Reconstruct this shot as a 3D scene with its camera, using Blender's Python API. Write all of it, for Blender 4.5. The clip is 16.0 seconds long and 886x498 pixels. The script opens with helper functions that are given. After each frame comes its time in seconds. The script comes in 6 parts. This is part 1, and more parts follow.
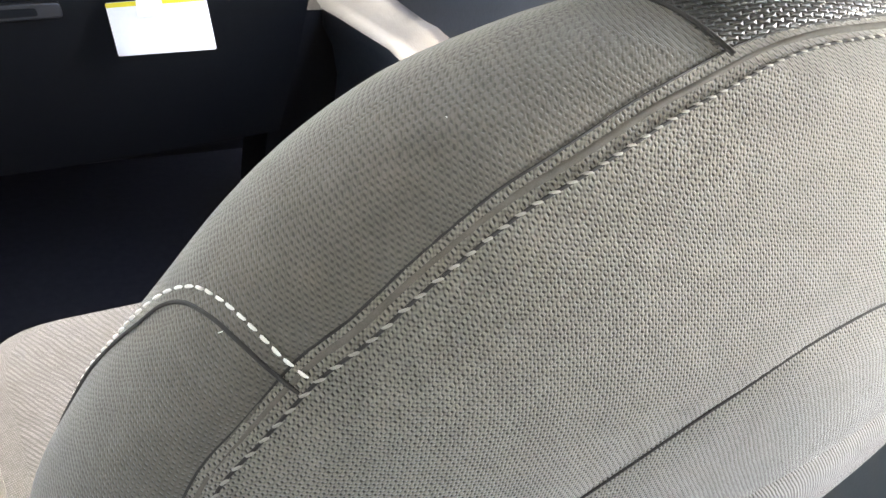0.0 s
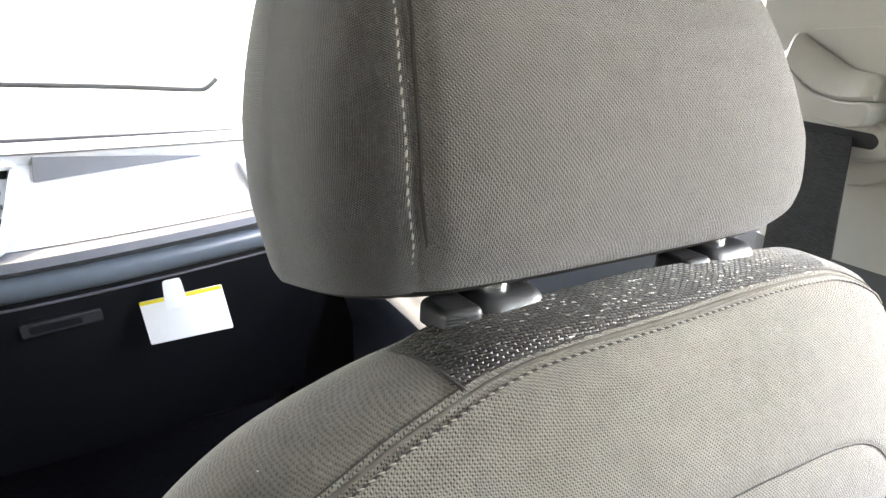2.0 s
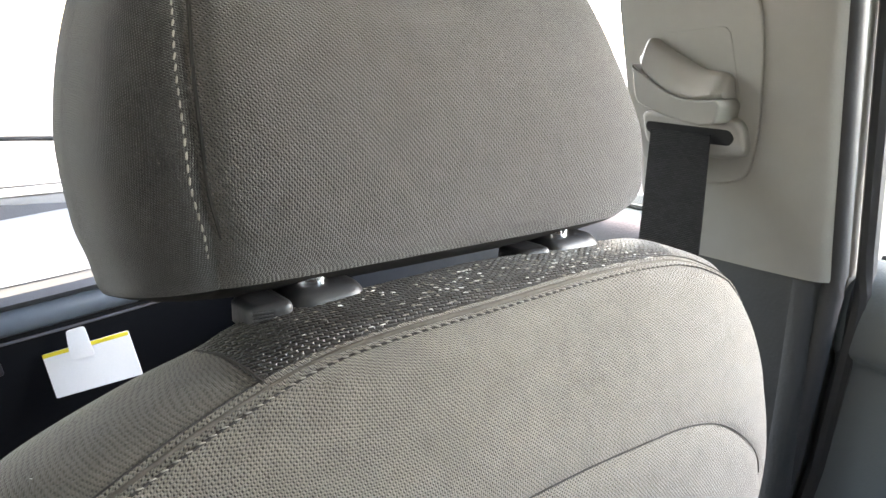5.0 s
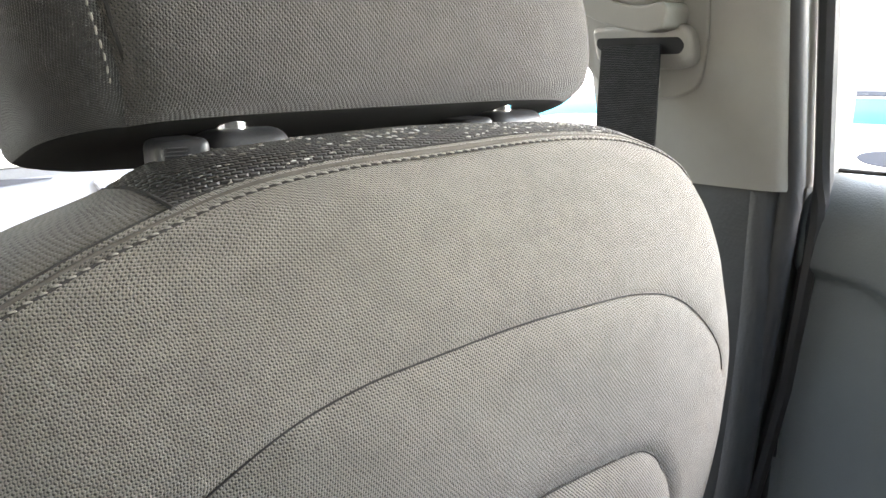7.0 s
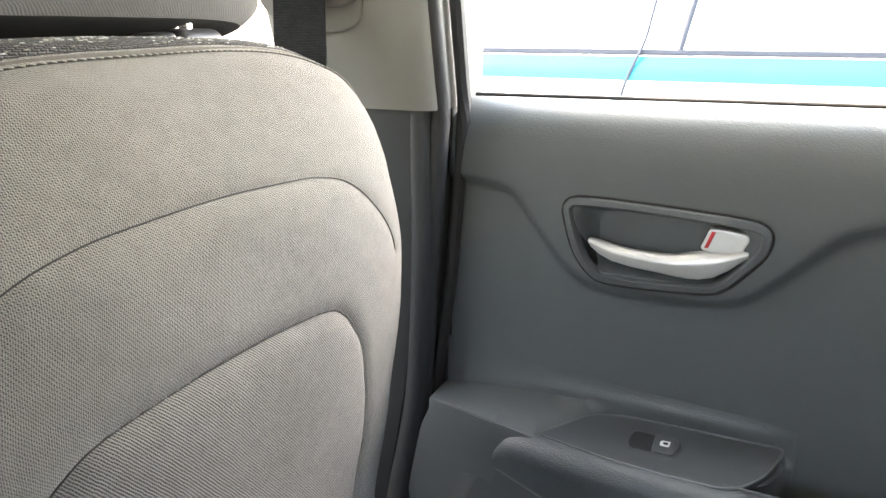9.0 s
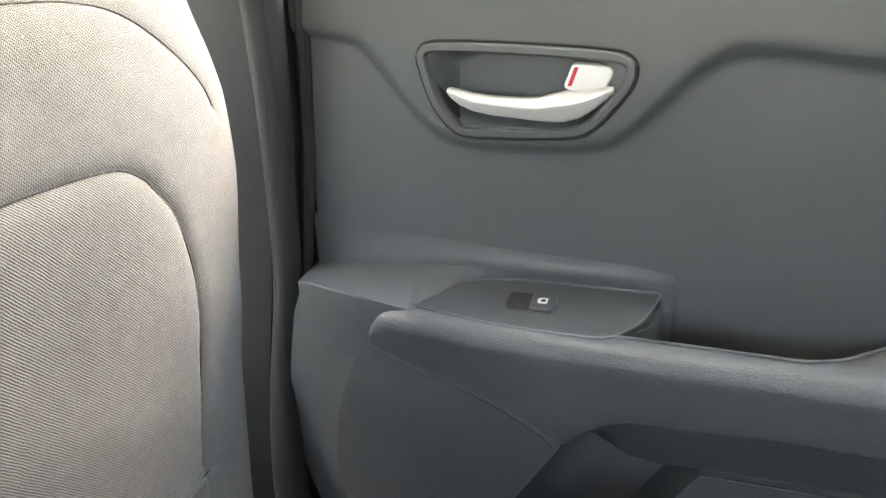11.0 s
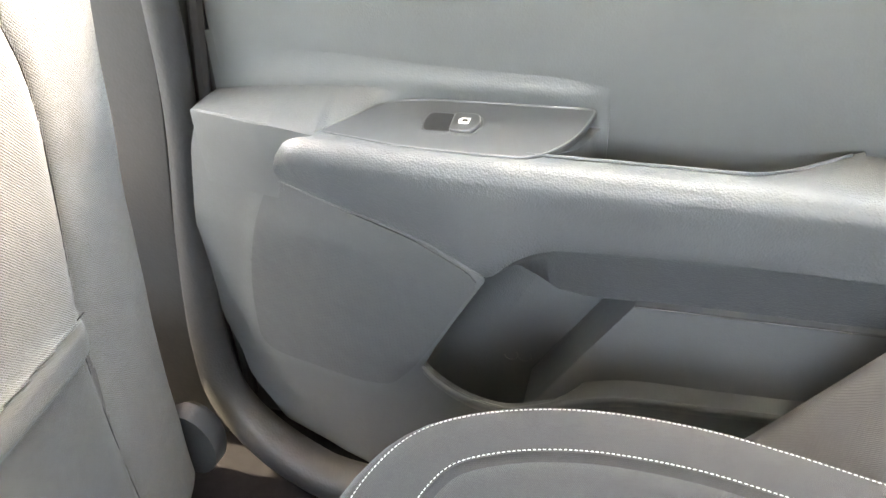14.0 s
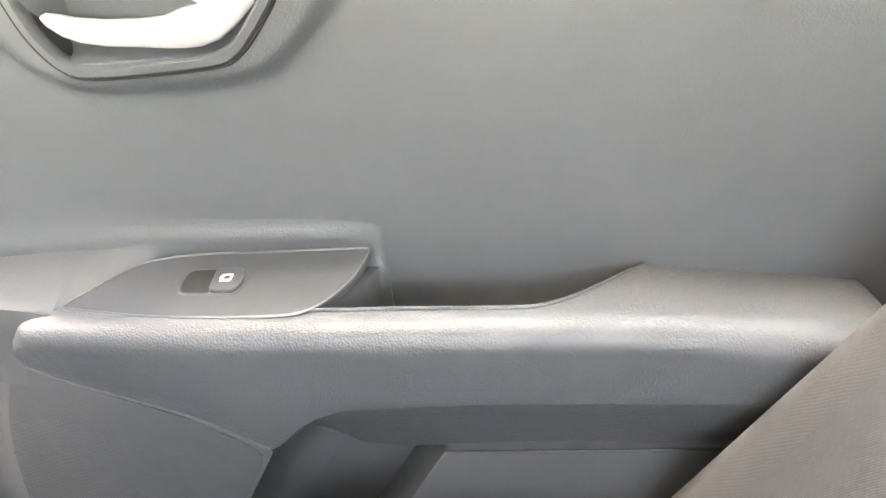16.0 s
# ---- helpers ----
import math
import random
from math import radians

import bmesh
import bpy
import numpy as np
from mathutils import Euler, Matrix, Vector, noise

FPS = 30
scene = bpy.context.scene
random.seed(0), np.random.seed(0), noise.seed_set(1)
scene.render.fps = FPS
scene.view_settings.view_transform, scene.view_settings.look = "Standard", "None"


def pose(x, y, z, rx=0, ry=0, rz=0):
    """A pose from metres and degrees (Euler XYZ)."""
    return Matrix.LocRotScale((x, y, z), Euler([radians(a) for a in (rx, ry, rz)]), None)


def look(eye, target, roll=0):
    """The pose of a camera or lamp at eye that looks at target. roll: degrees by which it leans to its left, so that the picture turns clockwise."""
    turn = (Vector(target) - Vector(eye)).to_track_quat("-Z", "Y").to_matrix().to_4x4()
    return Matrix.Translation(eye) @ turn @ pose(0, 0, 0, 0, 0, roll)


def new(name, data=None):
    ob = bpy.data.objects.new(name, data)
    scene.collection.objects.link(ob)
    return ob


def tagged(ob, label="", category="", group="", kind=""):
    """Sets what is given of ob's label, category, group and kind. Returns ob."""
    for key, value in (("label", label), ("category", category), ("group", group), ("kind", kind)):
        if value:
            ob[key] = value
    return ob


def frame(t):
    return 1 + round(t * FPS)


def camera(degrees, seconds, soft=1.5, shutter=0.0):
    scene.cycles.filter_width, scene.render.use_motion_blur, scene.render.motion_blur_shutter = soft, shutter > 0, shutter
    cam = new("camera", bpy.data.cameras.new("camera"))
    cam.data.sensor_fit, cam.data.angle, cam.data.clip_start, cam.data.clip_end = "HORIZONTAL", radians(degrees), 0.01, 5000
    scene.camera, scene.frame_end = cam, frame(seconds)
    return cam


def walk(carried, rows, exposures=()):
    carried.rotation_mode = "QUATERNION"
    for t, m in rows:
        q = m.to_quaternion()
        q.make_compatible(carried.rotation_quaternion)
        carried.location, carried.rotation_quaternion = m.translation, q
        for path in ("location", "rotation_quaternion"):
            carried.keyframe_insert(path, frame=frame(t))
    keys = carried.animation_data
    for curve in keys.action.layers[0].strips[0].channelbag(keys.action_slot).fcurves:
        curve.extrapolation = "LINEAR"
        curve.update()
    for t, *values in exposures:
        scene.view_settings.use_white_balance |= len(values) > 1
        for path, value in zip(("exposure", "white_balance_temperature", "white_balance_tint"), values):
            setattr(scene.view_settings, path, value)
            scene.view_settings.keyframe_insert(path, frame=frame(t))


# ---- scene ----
cam = camera(61.8, 16.0)
PATH = [
    (0, (0.011, 0.004, 0.703), (1.132, 1.232, -0.408), 14.6),
    (0.5, (0.013, -0.016, 0.718), (1.101, 1.346, -0.262), 10.6),
    (1, (0.02, -0.042, 0.736), (1.09, 1.418, -0.115), 7.0),
    (1.5, (0.03, -0.063, 0.76), (1.095, 1.461, 0.023), 4.5),
    (2, (0.032, -0.076, 0.78), (1.112, 1.481, 0.139), 3.4),
    (2.5, (0.028, -0.082, 0.788), (1.128, 1.494, 0.236), 3.4),
    (3, (0.026, -0.087, 0.793), (1.15, 1.497, 0.315), 3.6),
    (3.5, (0.03, -0.09, 0.792), (1.182, 1.485, 0.35), 3.3),
    (4, (0.04, -0.095, 0.787), (1.22, 1.456, 0.336), 2.6),
    (4.5, (0.057, -0.101, 0.775), (1.251, 1.425, 0.28), 1.5),
    (4.7, (0.064, -0.104, 0.769), (1.262, 1.41, 0.25), 1.2),
    (6.8, (0.088, -0.128, 0.711), (1.278, 1.397, 0.204), 0.4),
    (7, (0.084, -0.117, 0.7), (1.341, 1.361, 0.217), -0.6),
    (7.5, (0.042, -0.132, 0.712), (1.582, 1.029, 0.183), 1.5),
    (8, (0.01, -0.143, 0.698), (1.667, 0.843, 0.168), 2.2),
    (8.5, (0.014, -0.143, 0.688), (1.714, 0.758, 0.145), 1.9),
    (9, (0.032, -0.165, 0.68), (1.753, 0.678, 0.108), 0.0),
    (9.5, (0.047, -0.182, 0.671), (1.776, 0.606, 0.047), -1.4),
    (10, (0.057, -0.19, 0.656), (1.788, 0.547, -0.022), -2.5),
    (10.2, (0.063, -0.191, 0.652), (1.798, 0.514, -0.05), -2.7),
    (12.3, (0.099, -0.204, 0.595), (1.746, 0.403, -0.364), -3.2),
    (12.5, (0.099, -0.205, 0.59), (1.737, 0.404, -0.383), -3.3),
    (13, (0.104, -0.205, 0.581), (1.719, 0.383, -0.441), -3.0),
    (13.5, (0.115, -0.207, 0.576), (1.715, 0.333, -0.495), -2.6),
    (14, (0.127, -0.213, 0.569), (1.72, 0.279, -0.536), -2.9),
    (14.5, (0.147, -0.226, 0.574), (1.747, 0.209, -0.544), -3.6),
    (15, (0.165, -0.239, 0.578), (1.818, 0.11, -0.493), -3.8),
    (15.5, (0.191, -0.254, 0.58), (1.886, 0.009, -0.448), -4.5),
    (16, (0.202, -0.272, 0.582), (1.949, -0.058, -0.368), -5.1),
]
walk(cam, [(t, look(eye, target, roll)) for t, eye, target, roll in PATH],
     exposures=[(0.0, 6.05, 8600, 21), (1.5, 5.85, 8600, 21), (3.5, 5.4, 8300, 21), (4.7, 5.35, 8400, 21), (7.0, 5.4, 8700, 21), (10.2, 5.7, 9500, 21), (12.5, 6.95, 10300, 20), (13.5, 7.35, 10600, 21), (14.5, 7.8, 10800, 23), (15.3, 7.75, 10900, 26), (16.0, 7.6, 10900, 27)])

# ---- light ----
world = bpy.data.worlds.new("sky")
scene.world = world
world.use_nodes = True
wn = world.node_tree
sky = wn.nodes.new("ShaderNodeTexSky")
sky.sky_type = "NISHITA"
sky.sun_disc = False
SUN_EL, SUN_AZ = 60.0, -14.0          # degrees above the horizon; clockwise from straight ahead
sky.sun_elevation, sky.sun_rotation = radians(SUN_EL), radians(SUN_AZ % 360)
sky.air_density, sky.dust_density = 1.0, 1.6
wn.links.new(sky.outputs[0], wn.nodes["Background"].inputs[0])
wn.nodes["Background"].inputs[1].default_value = 0.15
sun = new("sun", bpy.data.lights.new("sun", "SUN"))
sun.data.energy, sun.data.angle, sun.data.color = 0.7, radians(0.6), (1.0, 0.95, 0.87)
sun.matrix_world = look((0, 0, 0), (-math.sin(radians(SUN_AZ)) * math.cos(radians(SUN_EL)),
                                    -math.cos(radians(SUN_AZ)) * math.cos(radians(SUN_EL)), -math.sin(radians(SUN_EL))))

# bright daylight falling in through the door window
lamp = new("side_window_light", bpy.data.lights.new("side_window_light", "AREA"))
lamp.data.shape, lamp.data.size, lamp.data.size_y, lamp.data.energy = "RECTANGLE", 0.36, 0.14, 0.38
lamp.data.color = (0.84, 0.92, 1.0)
lamp.matrix_world = look((0.84, -0.14, 0.84), (0.25, -0.14, 0.62))


# ---- materials ----
def nodes_of(name):
    m = bpy.data.materials.new(name)
    m.use_nodes = True
    return m, m.node_tree, m.node_tree.nodes["Principled BSDF"]


def link(t, a, b):
    t.links.new(a, b)


def node(t, kind, **inputs):
    n = t.nodes.new(kind)
    for k, v in inputs.items():
        n.inputs[k.replace("_", " ")].default_value = v
    return n


def coords(t, scale=(1, 1, 1), turn=(0, 0, 0)):
    c = t.nodes.new("ShaderNodeTexCoord")
    mp = t.nodes.new("ShaderNodeMapping")
    mp.inputs["Scale"].default_value = scale
    mp.inputs["Rotation"].default_value = [radians(a) for a in turn]
    link(t, c.outputs["Object"], mp.inputs["Vector"])
    return mp.outputs["Vector"]


def tint(t, bsdf, base, amount, scale, vec, second=None):
    """Base colour with stains at a broad scale and a fine grain."""
    n1 = node(t, "ShaderNodeTexNoise", Scale=scale, Detail=4.0)
    n2 = node(t, "ShaderNodeTexNoise", Scale=scale * 14, Detail=3.0)
    link(t, vec, n1.inputs["Vector"])
    link(t, vec, n2.inputs["Vector"])
    add = t.nodes.new("ShaderNodeMath")
    add.operation = "ADD"
    link(t, n1.outputs["Fac"], add.inputs[0])
    link(t, n2.outputs["Fac"], add.inputs[1])
    ramp = t.nodes.new("ShaderNodeMapRange")
    ramp.inputs["From Min"].default_value, ramp.inputs["From Max"].default_value = 0.6, 1.4
    ramp.inputs["To Min"].default_value, ramp.inputs["To Max"].default_value = 1 - amount, 1 + amount
    link(t, add.outputs[0], ramp.inputs["Value"])
    mul = t.nodes.new("ShaderNodeMix")
    mul.data_type, mul.blend_type = "RGBA", "MULTIPLY"
    mul.inputs["Factor"].default_value = 1.0
    if second is None:
        mul.inputs["A"].default_value = (*base, 1)
    else:
        link(t, second, mul.inputs["A"])
    link(t, ramp.outputs["Result"], mul.inputs["B"])
    link(t, mul.outputs["Result"], bsdf.inputs["Base Color"])


def fabric(name, base, cell=(0.0016, 0.0011), turn=24.0, depth=0.0006, spread=0.35, rough=0.95, sheen=0.25, shine=0.2, uv=False, top=False, glint=0.0, warp_by=0.0016, groove=0.5):
    """Woven upholstery: rows of small pillow-shaped loops, slanting like twill."""
    m, t, b = nodes_of(name)
    c = t.nodes.new("ShaderNodeTexCoord")
    sep = t.nodes.new("ShaderNodeSeparateXYZ")
    link(t, c.outputs["Object"], sep.inputs[0])
    u = t.nodes.new("ShaderNodeMath")
    u.operation = "MULTIPLY_ADD"
    u.inputs[1].default_value = 0.8
    link(t, sep.outputs["Y"], u.inputs[0])
    link(t, sep.outputs["X"], u.inputs[2])
    com = t.nodes.new("ShaderNodeCombineXYZ")
    link(t, sep.outputs["X"] if top else u.outputs[0], com.inputs["X"])
    v = t.nodes.new("ShaderNodeMath")
    v.operation = "ADD"
    link(t, sep.outputs["Z"], v.inputs[0])
    if top:
        link(t, sep.outputs["Y"], v.inputs[1])
    else:
        v.inputs[1].default_value = 0.0
    link(t, v.outputs[0], com.inputs["Y"])
    flat = c.outputs["UV"] if uv else com.outputs[0]
    warp = node(t, "ShaderNodeTexNoise", Scale=38.0, Detail=2.0)
    link(t, c.outputs["Object"], warp.inputs["Vector"])
    ws = t.nodes.new("ShaderNodeVectorMath")
    ws.operation = "SCALE"
    ws.inputs["Scale"].default_value = warp_by
    link(t, warp.outputs["Color"], ws.inputs[0])
    wa = t.nodes.new("ShaderNodeVectorMath")
    wa.operation = "ADD"
    link(t, flat, wa.inputs[0])
    link(t, ws.outputs[0], wa.inputs[1])
    mp = t.nodes.new("ShaderNodeMapping")
    mp.inputs["Rotation"].default_value = (0, 0, radians(turn))
    link(t, wa.outputs[0], mp.inputs["Vector"])
    br = t.nodes.new("ShaderNodeTexBrick")
    br.offset = 0.5
    lo, hi = [v * (1 - spread) for v in base], [v * (1 + spread) for v in base]
    br.inputs["Color1"].default_value, br.inputs["Color2"].default_value = (*lo, 1), (*hi, 1)
    br.inputs["Mortar"].default_value = (*[v * groove for v in base], 1)
    br.inputs["Scale"].default_value = 1.0
    br.inputs["Mortar Size"].default_value = cell[1] * 0.42
    br.inputs["Mortar Smooth"].default_value = 1.0
    br.inputs["Brick Width"].default_value, br.inputs["Row Height"].default_value = cell
    link(t, mp.outputs["Vector"], br.inputs["Vector"])
    body = br.outputs["Color"]
    if glint:
        # a few loops of a paler, shinier yarn
        no = node(t, "ShaderNodeTexWhiteNoise")
        sn = t.nodes.new("ShaderNodeVectorMath")
        sn.operation = "SNAP"
        sn.inputs[1].default_value = (cell[0], cell[1], 1.0)
        link(t, mp.outputs["Vector"], sn.inputs[0])
        link(t, sn.outputs[0], no.inputs["Vector"])
        gt = t.nodes.new("ShaderNodeMath")
        gt.operation = "GREATER_THAN"
        gt.inputs[1].default_value = 1 - glint
        link(t, no.outputs["Value"], gt.inputs[0])
        mx = t.nodes.new("ShaderNodeMix")
        mx.data_type = "RGBA"
        mx.inputs["B"].default_value = (0.38, 0.36, 0.33, 1)
        link(t, gt.outputs[0], mx.inputs["Factor"])
        link(t, body, mx.inputs["A"])
        body = mx.outputs["Result"]
    tint(t, b, base, 0.12, 9.0, coords(t), body)
    inv = t.nodes.new("ShaderNodeMath")
    inv.operation = "SUBTRACT"
    inv.inputs[0].default_value = 1.0
    link(t, br.outputs["Fac"], inv.inputs[1])
    bump = node(t, "ShaderNodeBump", Strength=0.9, Distance=depth)
    link(t, inv.outputs[0], bump.inputs["Height"])
    link(t, bump.outputs["Normal"], b.inputs["Normal"])
    b.inputs["Roughness"].default_value = rough
    b.inputs["Sheen Weight"].default_value = sheen
    b.inputs["Sheen Roughness"].default_value = 0.5
    b.inputs["Specular IOR Level"].default_value = shine
    return m


def weave(name, base, cell=(0.0019, 0.0019), turn=20.0, depth=0.0005, dark=0.3, rib=0.0, rough=0.9, sheen=0.2, shine=0.15, lo=-0.95, hi=0.05, wobble=0.0012, loose=0.45):
    """Upholstery cloth: staggered pits between plump loops, or slanting ribs, in metres along the cloth."""
    m, t, b = nodes_of(name)
    c = t.nodes.new("ShaderNodeTexCoord")
    warp = node(t, "ShaderNodeTexNoise", Scale=45.0, Detail=3.0)
    link(t, c.outputs["Object"], warp.inputs["Vector"])
    ws = t.nodes.new("ShaderNodeVectorMath")
    ws.operation = "SCALE"
    ws.inputs["Scale"].default_value = wobble
    link(t, warp.outputs["Color"], ws.inputs[0])
    wa = t.nodes.new("ShaderNodeVectorMath")
    wa.operation = "ADD"
    link(t, c.outputs["UV"], wa.inputs[0])
    link(t, ws.outputs[0], wa.inputs[1])
    fine = node(t, "ShaderNodeTexNoise", Scale=420.0, Detail=1.0)
    link(t, c.outputs["Object"], fine.inputs["Vector"])
    fs = t.nodes.new("ShaderNodeVectorMath")
    fs.operation = "SCALE"
    fs.inputs["Scale"].default_value = cell[0] * loose
    link(t, fine.outputs["Color"], fs.inputs[0])
    wb = t.nodes.new("ShaderNodeVectorMath")
    wb.operation = "ADD"
    link(t, wa.outputs[0], wb.inputs[0])
    link(t, fs.outputs[0], wb.inputs[1])
    wa = wb
    mp = t.nodes.new("ShaderNodeMapping")
    mp.vector_type = "TEXTURE"
    mp.inputs["Rotation"].default_value = (0, 0, radians(turn))
    mp.inputs["Scale"].default_value = (cell[0] / (2 * math.pi), cell[1] / (2 * math.pi), 1.0)
    link(t, wa.outputs[0], mp.inputs["Vector"])
    sep = t.nodes.new("ShaderNodeSeparateXYZ")
    link(t, mp.outputs["Vector"], sep.inputs[0])

    def op(kind, a, k=None):
        n = t.nodes.new("ShaderNodeMath")
        n.operation = kind
        for q, v in enumerate((a, k)):
            if v is None:
                continue
            if isinstance(v, (int, float)):
                n.inputs[q].default_value = v
            else:
                link(t, v, n.inputs[q])
        return n.outputs[0]
    cu, cv = op("COSINE", sep.outputs["X"]), op("COSINE", sep.outputs["Y"])
    f = op("ADD", op("MULTIPLY", op("MULTIPLY", cu, cv), 1 - rib), op("MULTIPLY", cu, rib))
    grain = node(t, "ShaderNodeTexNoise", Scale=1500.0, Detail=2.0)
    link(t, c.outputs["Object"], grain.inputs["Vector"])
    f2 = op("ADD", f, op("MULTIPLY", op("SUBTRACT", grain.outputs["Fac"], 0.5), 1.1))
    ramp = t.nodes.new("ShaderNodeMapRange")
    ramp.interpolation_type = "SMOOTHSTEP"
    ramp.inputs["From Min"].default_value, ramp.inputs["From Max"].default_value = lo, hi
    link(t, f2, ramp.inputs["Value"])
    mx = t.nodes.new("ShaderNodeMix")
    mx.data_type = "RGBA"
    mx.inputs["A"].default_value = (*[v * dark for v in base], 1)
    mx.inputs["B"].default_value = (*[v * 1.12 for v in base], 1)
    link(t, ramp.outputs["Result"], mx.inputs["Factor"])
    tint(t, b, base, 0.16, 9.0, coords(t), mx.outputs["Result"])
    bump = node(t, "ShaderNodeBump", Strength=1.0, Distance=depth)
    link(t, ramp.outputs["Result"], bump.inputs["Height"])
    link(t, bump.outputs["Normal"], b.inputs["Normal"])
    b.inputs["Roughness"].default_value = rough
    b.inputs["Sheen Weight"].default_value = sheen
    b.inputs["Sheen Roughness"].default_value = 0.5
    b.inputs["Specular IOR Level"].default_value = shine
    return m


def plastic(name, base, rough=0.5, grain=420.0, depth=0.0002, amount=0.08, shine=0.5):
    """Moulded plastic with a leather-like grain."""
    m, t, b = nodes_of(name)
    vec = coords(t)
    tint(t, b, base, amount, 5.0, vec)
    vo = node(t, "ShaderNodeTexVoronoi", Scale=grain)
    no = node(t, "ShaderNodeTexNoise", Scale=grain * 0.35, Detail=3.0)
    link(t, vec, vo.inputs["Vector"])
    link(t, vec, no.inputs["Vector"])
    mix = t.nodes.new("ShaderNodeMath")
    mix.operation = "ADD"
    link(t, vo.outputs["Distance"], mix.inputs[0])
    link(t, no.outputs["Fac"], mix.inputs[1])
    bump = node(t, "ShaderNodeBump", Strength=0.6, Distance=depth)
    link(t, mix.outputs[0], bump.inputs["Height"])
    link(t, bump.outputs["Normal"], b.inputs["Normal"])
    rr = t.nodes.new("ShaderNodeMapRange")
    rr.inputs["To Min"].default_value, rr.inputs["To Max"].default_value = rough - 0.06, rough + 0.08
    link(t, no.outputs["Fac"], rr.inputs["Value"])
    link(t, rr.outputs["Result"], b.inputs["Roughness"])
    b.inputs["Specular IOR Level"].default_value = shine
    return m


def plain(name, base, rough=0.5, metal=0.0, amount=0.06, scale=30.0, shine=0.5):
    m, t, b = nodes_of(name)
    tint(t, b, base, amount, scale, coords(t))
    b.inputs["Roughness"].default_value, b.inputs["Metallic"].default_value = rough, metal
    b.inputs["Specular IOR Level"].default_value = shine
    return m


def window_glass(name, clear=(0.86, 0.93, 0.90)):
    m, t, b = nodes_of(name)
    t.nodes.remove(b)
    out = t.nodes["Material Output"]
    tr = t.nodes.new("ShaderNodeBsdfTransparent")
    tr.inputs["Color"].default_value = (*clear, 1)
    gl = t.nodes.new("ShaderNodeBsdfGlossy")
    gl.inputs["Roughness"].default_value = 0.02
    lw = t.nodes.new("ShaderNodeLayerWeight")
    lw.inputs["Blend"].default_value = 0.5
    pw = t.nodes.new("ShaderNodeMath")
    pw.operation = "POWER"
    pw.inputs[1].default_value = 5.0
    fr = t.nodes.new("ShaderNodeMath")
    fr.operation = "MULTIPLY_ADD"
    fr.inputs[1].default_value, fr.inputs[2].default_value = 0.5, 0.03
    link(t, lw.outputs["Facing"], pw.inputs[0])
    link(t, pw.outputs[0], fr.inputs[0])
    mix = t.nodes.new("ShaderNodeMixShader")
    link(t, fr.outputs[0], mix.inputs[0])
    link(t, tr.outputs[0], mix.inputs[1])
    link(t, gl.outputs[0], mix.inputs[2])
    link(t, mix.outputs[0], out.inputs["Surface"])
    return m


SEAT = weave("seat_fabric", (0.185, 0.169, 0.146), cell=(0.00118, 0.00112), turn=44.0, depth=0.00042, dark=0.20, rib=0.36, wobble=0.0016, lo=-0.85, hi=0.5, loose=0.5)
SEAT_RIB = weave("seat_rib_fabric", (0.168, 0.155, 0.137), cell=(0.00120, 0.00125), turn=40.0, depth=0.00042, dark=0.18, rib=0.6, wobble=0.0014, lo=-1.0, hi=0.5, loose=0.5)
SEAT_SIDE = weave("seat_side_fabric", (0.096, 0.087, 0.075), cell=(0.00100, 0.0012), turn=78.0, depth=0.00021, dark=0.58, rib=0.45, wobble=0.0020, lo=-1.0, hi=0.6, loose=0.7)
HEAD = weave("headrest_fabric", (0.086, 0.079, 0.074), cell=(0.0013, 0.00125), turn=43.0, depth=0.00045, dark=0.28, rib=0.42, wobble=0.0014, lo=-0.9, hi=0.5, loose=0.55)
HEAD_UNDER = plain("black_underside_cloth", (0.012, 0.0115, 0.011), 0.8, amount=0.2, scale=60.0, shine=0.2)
# HEAD's weave at half tone: shade of the side turned from the window
HEAD_SIDE = weave("headrest_shaded_side_fabric", (0.046, 0.0435, 0.042), cell=(0.0013, 0.0012), turn=42.0, depth=0.0005, dark=0.35, wobble=0.0012, loose=0.5)
KNIT = fabric("dark_glossy_knit", (0.027, 0.025, 0.022), cell=(0.0034, 0.0017), turn=8.0, depth=0.0017, spread=0.6, rough=0.5, sheen=0.05, shine=0.4, top=True, warp_by=0.0030)
REAR_SEAT = fabric("rear_seat_fabric", (0.036, 0.0355, 0.035), cell=(0.0012, 0.0008), turn=20.0, depth=0.0001, sheen=0.12, top=True, spread=0.12, groove=0.75)
CREAM = fabric("front_cushion_fabric", (0.075, 0.075, 0.076), cell=(0.0013, 0.0011), turn=12.0, depth=0.0003)
SEAM = plain("seam_shadow_thread", (0.022, 0.020, 0.019), 0.9, amount=0.2)
THREAD = plain("pale_thread", (0.62, 0.60, 0.56), 0.7, amount=0.15, scale=300.0)
FOLD = plain("seam_fold_cloth", (0.100, 0.091, 0.079), 0.95, amount=0.25, scale=260.0, shine=0.15)
THREAD_GREY = plain("grey_thread", (0.25, 0.232, 0.20), 0.6, amount=0.2, scale=300.0)
DOOR = plastic("grey_door_plastic", (0.086, 0.097, 0.102), 0.46, grain=700.0, depth=0.0002, amount=0.035)
DOOR_SOFT = plastic("padded_armrest_vinyl", (0.080, 0.091, 0.098), 0.40, grain=720.0, depth=0.00040, amount=0.035)
POD = plastic("smooth_dark_plastic", (0.060, 0.068, 0.074), 0.38, grain=900.0, depth=0.00004)
# paler, glossier than POD: the rim's highlight is put into this colour
POD_EDGE = plain("edge_highlight_plastic", (0.085, 0.094, 0.100), 0.30, amount=0.03)
BLACK = plastic("black_plastic", (0.014, 0.015, 0.017), 0.42, grain=700.0, depth=0.00008)
